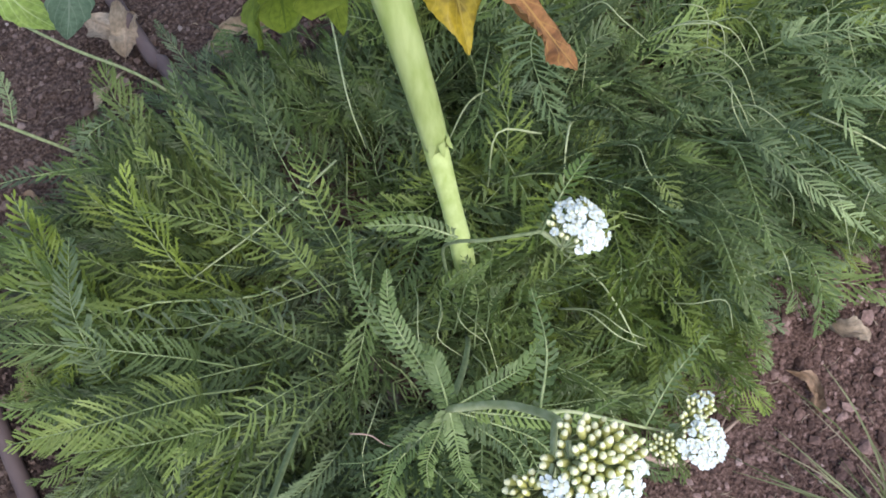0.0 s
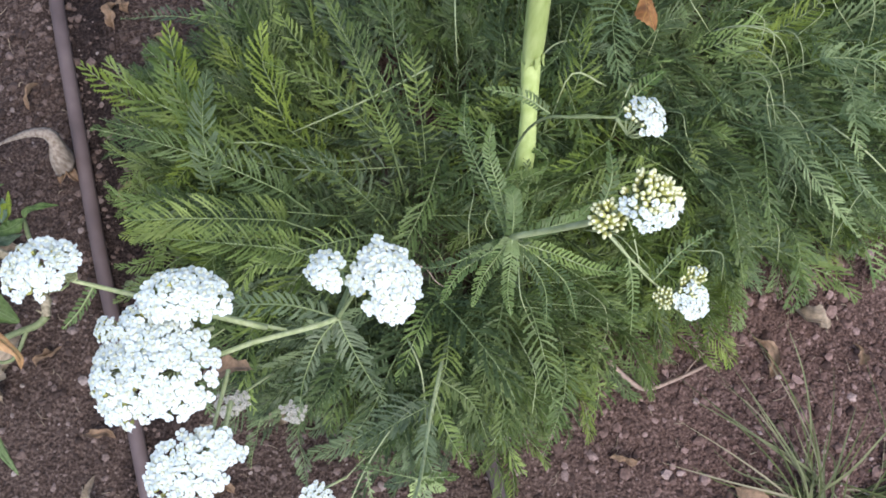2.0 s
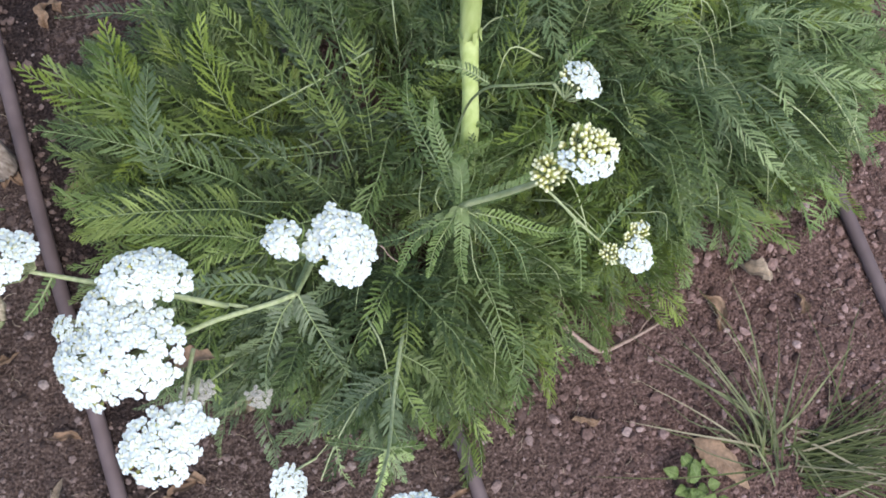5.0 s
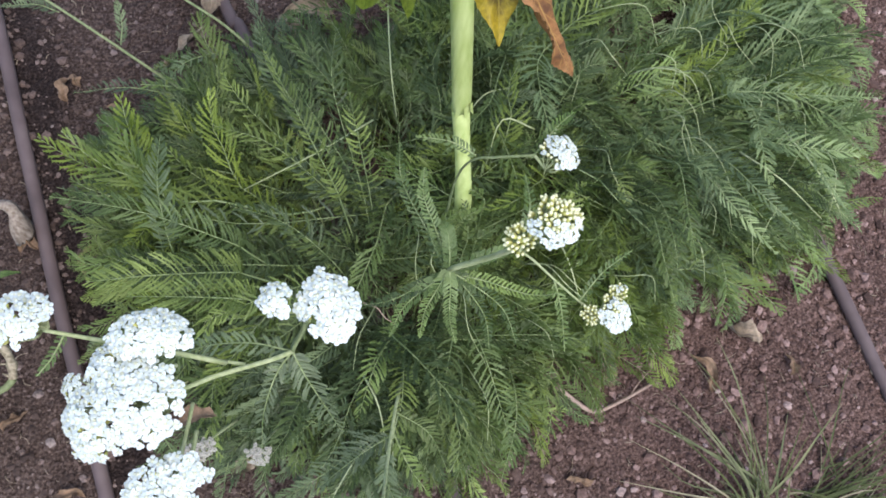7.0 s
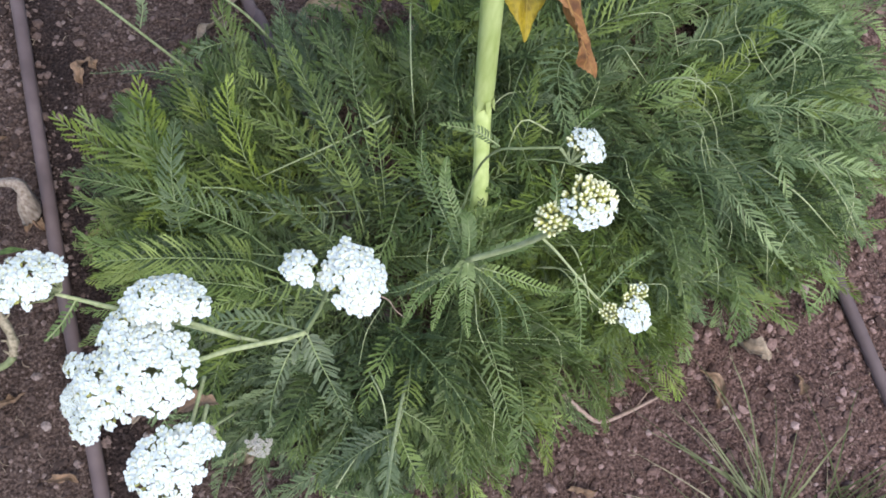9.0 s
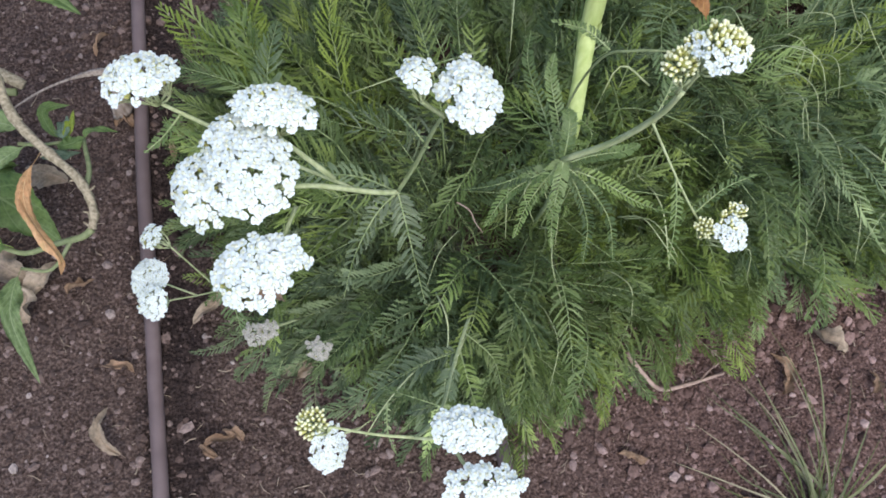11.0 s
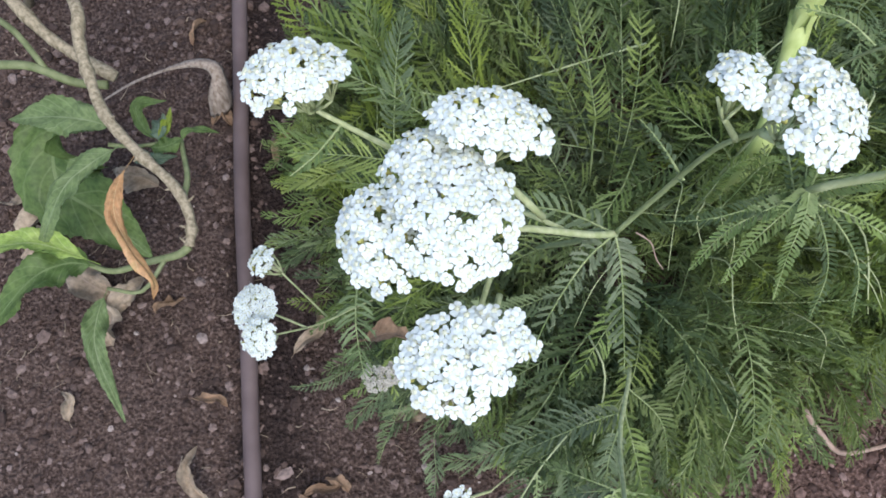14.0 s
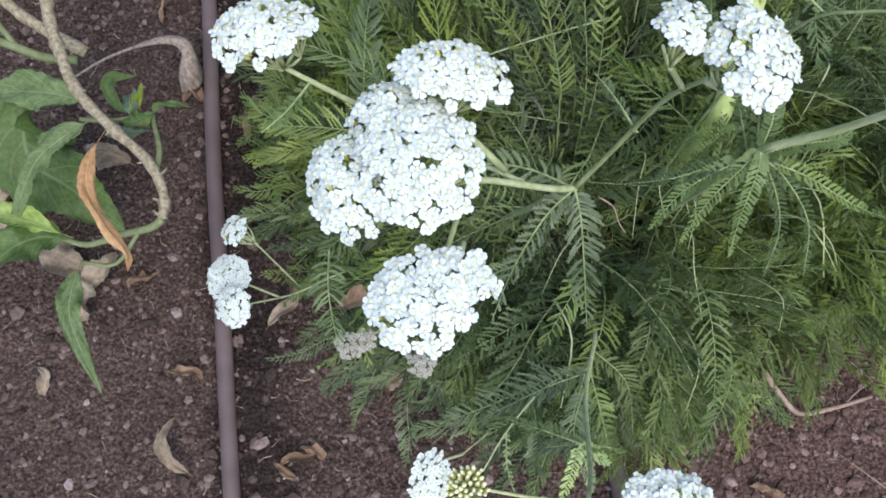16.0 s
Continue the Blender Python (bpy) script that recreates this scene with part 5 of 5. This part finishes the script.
# ---- litter, grass and weeds ----
def litter(at, length, half, heading, seed, mat=None, high=0.008, label="curled dry tan leaf lying on soil"):
    rnd = random.Random(seed)
    d = Vector((math.cos(radians(heading)), math.sin(radians(heading)), 0))
    s = Vector((-d.y, d.x, 0))
    o = Vector(at)
    z = bumpy(o.x, o.y) + 0.002
    pts = [o - d * length * 0.5 + s * rnd.uniform(-0.2, 0.2) * length + Vector((0, 0, z)), o - d * length * 0.2 + Vector((0, 0, z + high)),
           o + d * length * 0.15 + s * rnd.uniform(-0.15, 0.15) * length + Vector((0, 0, z + high * 0.9)), o + d * length * 0.5 + s * rnd.uniform(-0.3, 0.3) * length + Vector((0, 0, z))]
    g = broad_leaf(pts, half * 0.8, seed, 0.06, rnd.uniform(0.4, 1.4), 1.4, n=20, twist=rnd.uniform(-1.8, 1.8))
    whole("dry_leaf", g, mat or DRY, label, "dry leaf", "dry leaves on the soil")


LITTER_PIPE = [(-0.358, 0.175, 0.035, 0.006, 10), (-0.217, 0.136, 0.062, 0.0062, 50), (-0.331, 0.004, 0.06, 0.007, 110), (-0.197, -0.01, 0.03, 0.006, 150), (-0.314, 0.08, 0.042, 0.006, 160), (-0.306, 0.385, 0.035, 0.007, 80), (-0.24, 0.336, 0.045, 0.006, 75), (-0.213, -0.014, 0.04, 0.006, 170), (-0.297, 0.381, 0.03, 0.007, 100), (-0.226, -0.026, 0.028, 0.006, 140), (-0.12, 0.05, 0.05, 0.009, 20)]
LITTER_SHRUB = [(-0.45, 0.084, 0.035, 0.005, 100), (-0.391, 0.318, 0.06, 0.014, 150), (-0.436, 0.212, 0.075, 0.018, 120), (-0.495, 0.273, 0.06, 0.014, 60), (-0.502, 0.298, 0.05, 0.012, 10), (-0.478, 0.243, 0.06, 0.013, 170), (-0.4, 0.19, 0.05, 0.012, 60), (-0.46, 0.3, 0.06, 0.015, 20), (-0.47, 0.25, 0.05, 0.012, 80), (-0.415, 0.16, 0.05, 0.012, 100)]
LITTER_FAR = [(-0.329, 0.487, 0.04, 0.006, 60), (-0.216, 0.566, 0.04, 0.009, 80), (0.244, -0.097, 0.04, 0.007, 160), (0.508, 0.004, 0.05, 0.01, 150), (0.446, -0.019, 0.045, 0.008, 100), (0.071, -0.124, 0.04, 0.005, 10), (-0.202, 0.574, 0.025, 0.008, 90), (-0.165, 0.514, 0.05, 0.005, 130), (-0.023, 0.671, 0.07, 0.012, 110), (0.104, 0.588, 0.09, 0.01, 170), (0.078, 0.575, 0.05, 0.011, 130), (0.442, -0.037, 0.03, 0.006, 60), (0.55, -0.05, 0.03, 0.005, 70), (0.21, 0.528, 0.05, 0.012, 40), (-0.06, 0.58, 0.1, 0.009, 35), (-0.005, 0.645, 0.06, 0.014, 60)]
for k, (x, y, ln, hw, hd) in enumerate(LITTER_PIPE + LITTER_SHRUB + LITTER_FAR):
    pale = x < -0.37 or hw * ln > 0.00037
    litter((x, y, 0), ln, hw * (1.15 if pale else 0.9), hd, 100 + k, DRY_PALE if pale else DRY, 0.012 if pale else 0.008, "crumpled pale dry leaf lying on soil" if pale else "curled dry tan leaf lying on soil")
whole("dry_leaf", broad_leaf([(0.352, -0.150, 0.010), (0.366, -0.170, 0.020), (0.382, -0.195, 0.020), (0.400, -0.232, 0.010)], 0.015, 140, 0.03, 0.15, 0.4), DRY, "flat brown dead leaf among grass blades", "dry leaf", "dry leaves on the soil")


def dry_pod():
    """A withered flower stalk: flat and streaked, bent over, with a ribbed cup that frays at its mouth."""
    g = Geo()
    path = spline([(-0.443, 0.399, 0.006), (-0.392, 0.413, 0.03), (-0.345, 0.417, 0.05), (-0.312, 0.415, 0.060), (-0.296, 0.407, 0.056), (-0.298, 0.394, 0.034), (-0.301, 0.386, 0.014)], 40)
    ts = tangents(path)
    n, vs, fs = 26, [], []
    side = Vector((0, 1, 0))
    for i, (p, t) in enumerate(zip(path, ts)):
        s = i / 40
        r = 0.0012 + 0.0010 * s if s < 0.3 else 0.0015 + 0.0052 * min(1, (s - 0.3) / 0.35) if s < 0.7 else 0.0067 + 0.0055 * math.sin(min(1, (s - 0.7) / 0.2) * 1.57)
        side = (side - t * side.dot(t)).normalized()
        up = t.cross(side)
        for k in range(n):
            a = 2 * math.pi * k / n
            rr = r * (1 + (0.16 if k % 2 else -0.06) * min(1, s * 2.5) + 0.18 * noise.noise((math.cos(a) * 2, math.sin(a) * 2, s * 6)))
            fray = t * (0.005 * noise.noise((k * 1.7, 3, 1)) + 0.002) if i == 40 else Vector((0, 0, 0))
            vs.append(p + side * math.cos(a) * rr + up * math.sin(a) * rr * 0.62 + fray)
    for i in range(40):
        fs += [(i * n + k, i * n + (k + 1) % n, (i + 1) * n + (k + 1) % n, (i + 1) * n + k) for k in range(n)]
    fs.append(tuple(range(n))[::-1])
    inner = len(vs)
    vs += [path[36].lerp(v, 0.72) for v in vs[40 * n:41 * n]]
    fs += [(40 * n + k, 40 * n + (k + 1) % n, inner + (k + 1) % n, inner + k) for k in range(n)] + [tuple(inner + k for k in range(n))]
    g.add(vs, fs)
    whole("dry_pod", g, POD, "withered pale seed pod drooping over the soil", "seed pod")


def twig():
    g = Geo()
    tube(g, spline([(0.245, 0.018, 0.045), (0.264, -0.006, 0.03), (0.287, -0.025, 0.014), (0.319, -0.024, 0.012), (0.345, -0.020, 0.014), (0.368, -0.016, 0.01)], 18), (0.0032, 0.0018), 7, ribs=0.1)
    tube(g, spline([(0.335, -0.022, 0.013), (0.352, -0.010, 0.013), (0.375, 0.0, 0.008)], 6), (0.0012, 0.0007), 5)
    whole("twig", g, TWIG, "short bare reddish grey twig on gritty soil", "twig")


def grass():
    rnd = random.Random(8)
    base = Vector((0.452, -0.210, 0))
    clump = thing("grass_tuft", tuple(base), "loose tuft of thin green and straw grass", "grass")

    def blade(root, heading, length, lean, droop, wide, mat):
        d, up = Vector((math.cos(heading), math.sin(heading), 0)), Vector((0, 0, 1))
        pts = [root + d * length * (lean * s + 0.25 * droop * s * s) + up * length * ((1 - lean * 0.85) * s - droop * 0.55 * s * s) for s in (0, 0.25, 0.5, 0.75, 1)]
        kink = Vector((rnd.gauss(0, 0.05), rnd.gauss(0, 0.05), rnd.gauss(0, 0.02))) * length
        pts[2] += kink * 0.6
        pts[3] += kink
        strip(pts, wide, mat)

    def strip(line, wide, mat):
        """One folded blade along a line."""
        up, pts = Vector((0, 0, 1)), spline(line, 9)
        s = (pts[-1] - pts[0]).cross(up).normalized()
        g = Geo()
        vs, fs = [], []
        for i, p in enumerate(pts):
            w = wide * (1 - (i / 9) ** 2.5) + 0.0001
            vs += [p + s * w, p + up * -w * 0.5, p - s * w]
        for i in range(9):
            fs += [(3 * i, 3 * i + 1, 3 * i + 4, 3 * i + 3), (3 * i + 1, 3 * i + 2, 3 * i + 5, 3 * i + 4)]
        g.add(vs, fs)
        part("blade", g, mat, clump)
    # single long blades that lean out of the tuft, by their tips
    for k, tip in enumerate(((0.372, 0.016, 0.13), (0.410, 0.009, 0.14), (0.449, -0.047, 0.13), (0.465, -0.090, 0.12), (0.345, -0.035, 0.09), (0.359, -0.024, 0.10), (0.308, -0.013, 0.06), (0.315, -0.044, 0.07), (0.307, -0.065, 0.03),
                             (0.277, -0.106, 0.03), (0.220, -0.153, 0.02), (0.328, -0.051, 0.08), (0.343, -0.021, 0.09), (0.540, -0.105, 0.10), (0.575, -0.203, 0.08), (0.385, -0.010, 0.12), (0.400, -0.050, 0.12), (0.370, -0.060, 0.10))):
        root = base + Vector((rnd.gauss(-0.008, 0.010), rnd.gauss(0.012, 0.010), 0))
        d = Vector(tip) - root
        flat = math.hypot(d.x, d.y)
        strip([root, root + d * 0.3 + Vector((0, 0, 0.16 * flat)), root + d * 0.65 + Vector((rnd.gauss(0, 0.004), rnd.gauss(0, 0.004), 0.14 * flat)), tip], rnd.uniform(0.0009, 0.0016), STRAW if k in (4, 8, 9, 15) else PALE_BLADE if k % 2 else BLADE)
    for k in range(34):
        root = base + Vector((rnd.gauss(-0.008, 0.014), rnd.gauss(0.0, 0.014), 0))
        blade(root, rnd.gauss(2.0, 0.5), rnd.uniform(0.06, 0.16), rnd.uniform(0.4, 0.85), rnd.uniform(0.1, 0.6), rnd.uniform(0.0007, 0.0014), PALE_BLADE if rnd.random() < 0.5 else BLADE)
    for k in range(150):
        root = base + Vector((0.015 + abs(rnd.gauss(0, 0.04)), -0.020 + rnd.gauss(0, 0.020), 0))
        blade(root, rnd.gauss(-0.10, 0.5), rnd.uniform(0.06, 0.19), rnd.uniform(0.6, 0.95), rnd.uniform(0.1, 0.4), rnd.uniform(0.0007, 0.0014), PALE_BLADE if rnd.random() < 0.12 else STRAW if rnd.random() < 0.1 else BLADE)


def weed():
    rnd = random.Random(3)
    plant = thing("weed", (0.335, -0.2, 0), "small round-leaved green weed on soil", "weed")
    for k in range(24):
        a, r = rnd.uniform(0, 6.28), rnd.uniform(0.004, 0.034)
        o = Vector((0.338 + 0.7 * r * math.cos(a), -0.204 + r * math.sin(a), 0.006 + rnd.uniform(0, 0.024)))
        d = Vector((math.cos(a), math.sin(a), 0.2)) * rnd.uniform(0.8, 1.4)
        part("leaf", broad_leaf([o, o + d * 0.006, o + d * 0.015 + Vector((0, 0, -0.001))], 0.0072, k, 0, 0.12, 0.3, n=10, tail=0.0), WEED_GREEN, plant)


debris()
dry_pod()
twig()
grass()
weed()
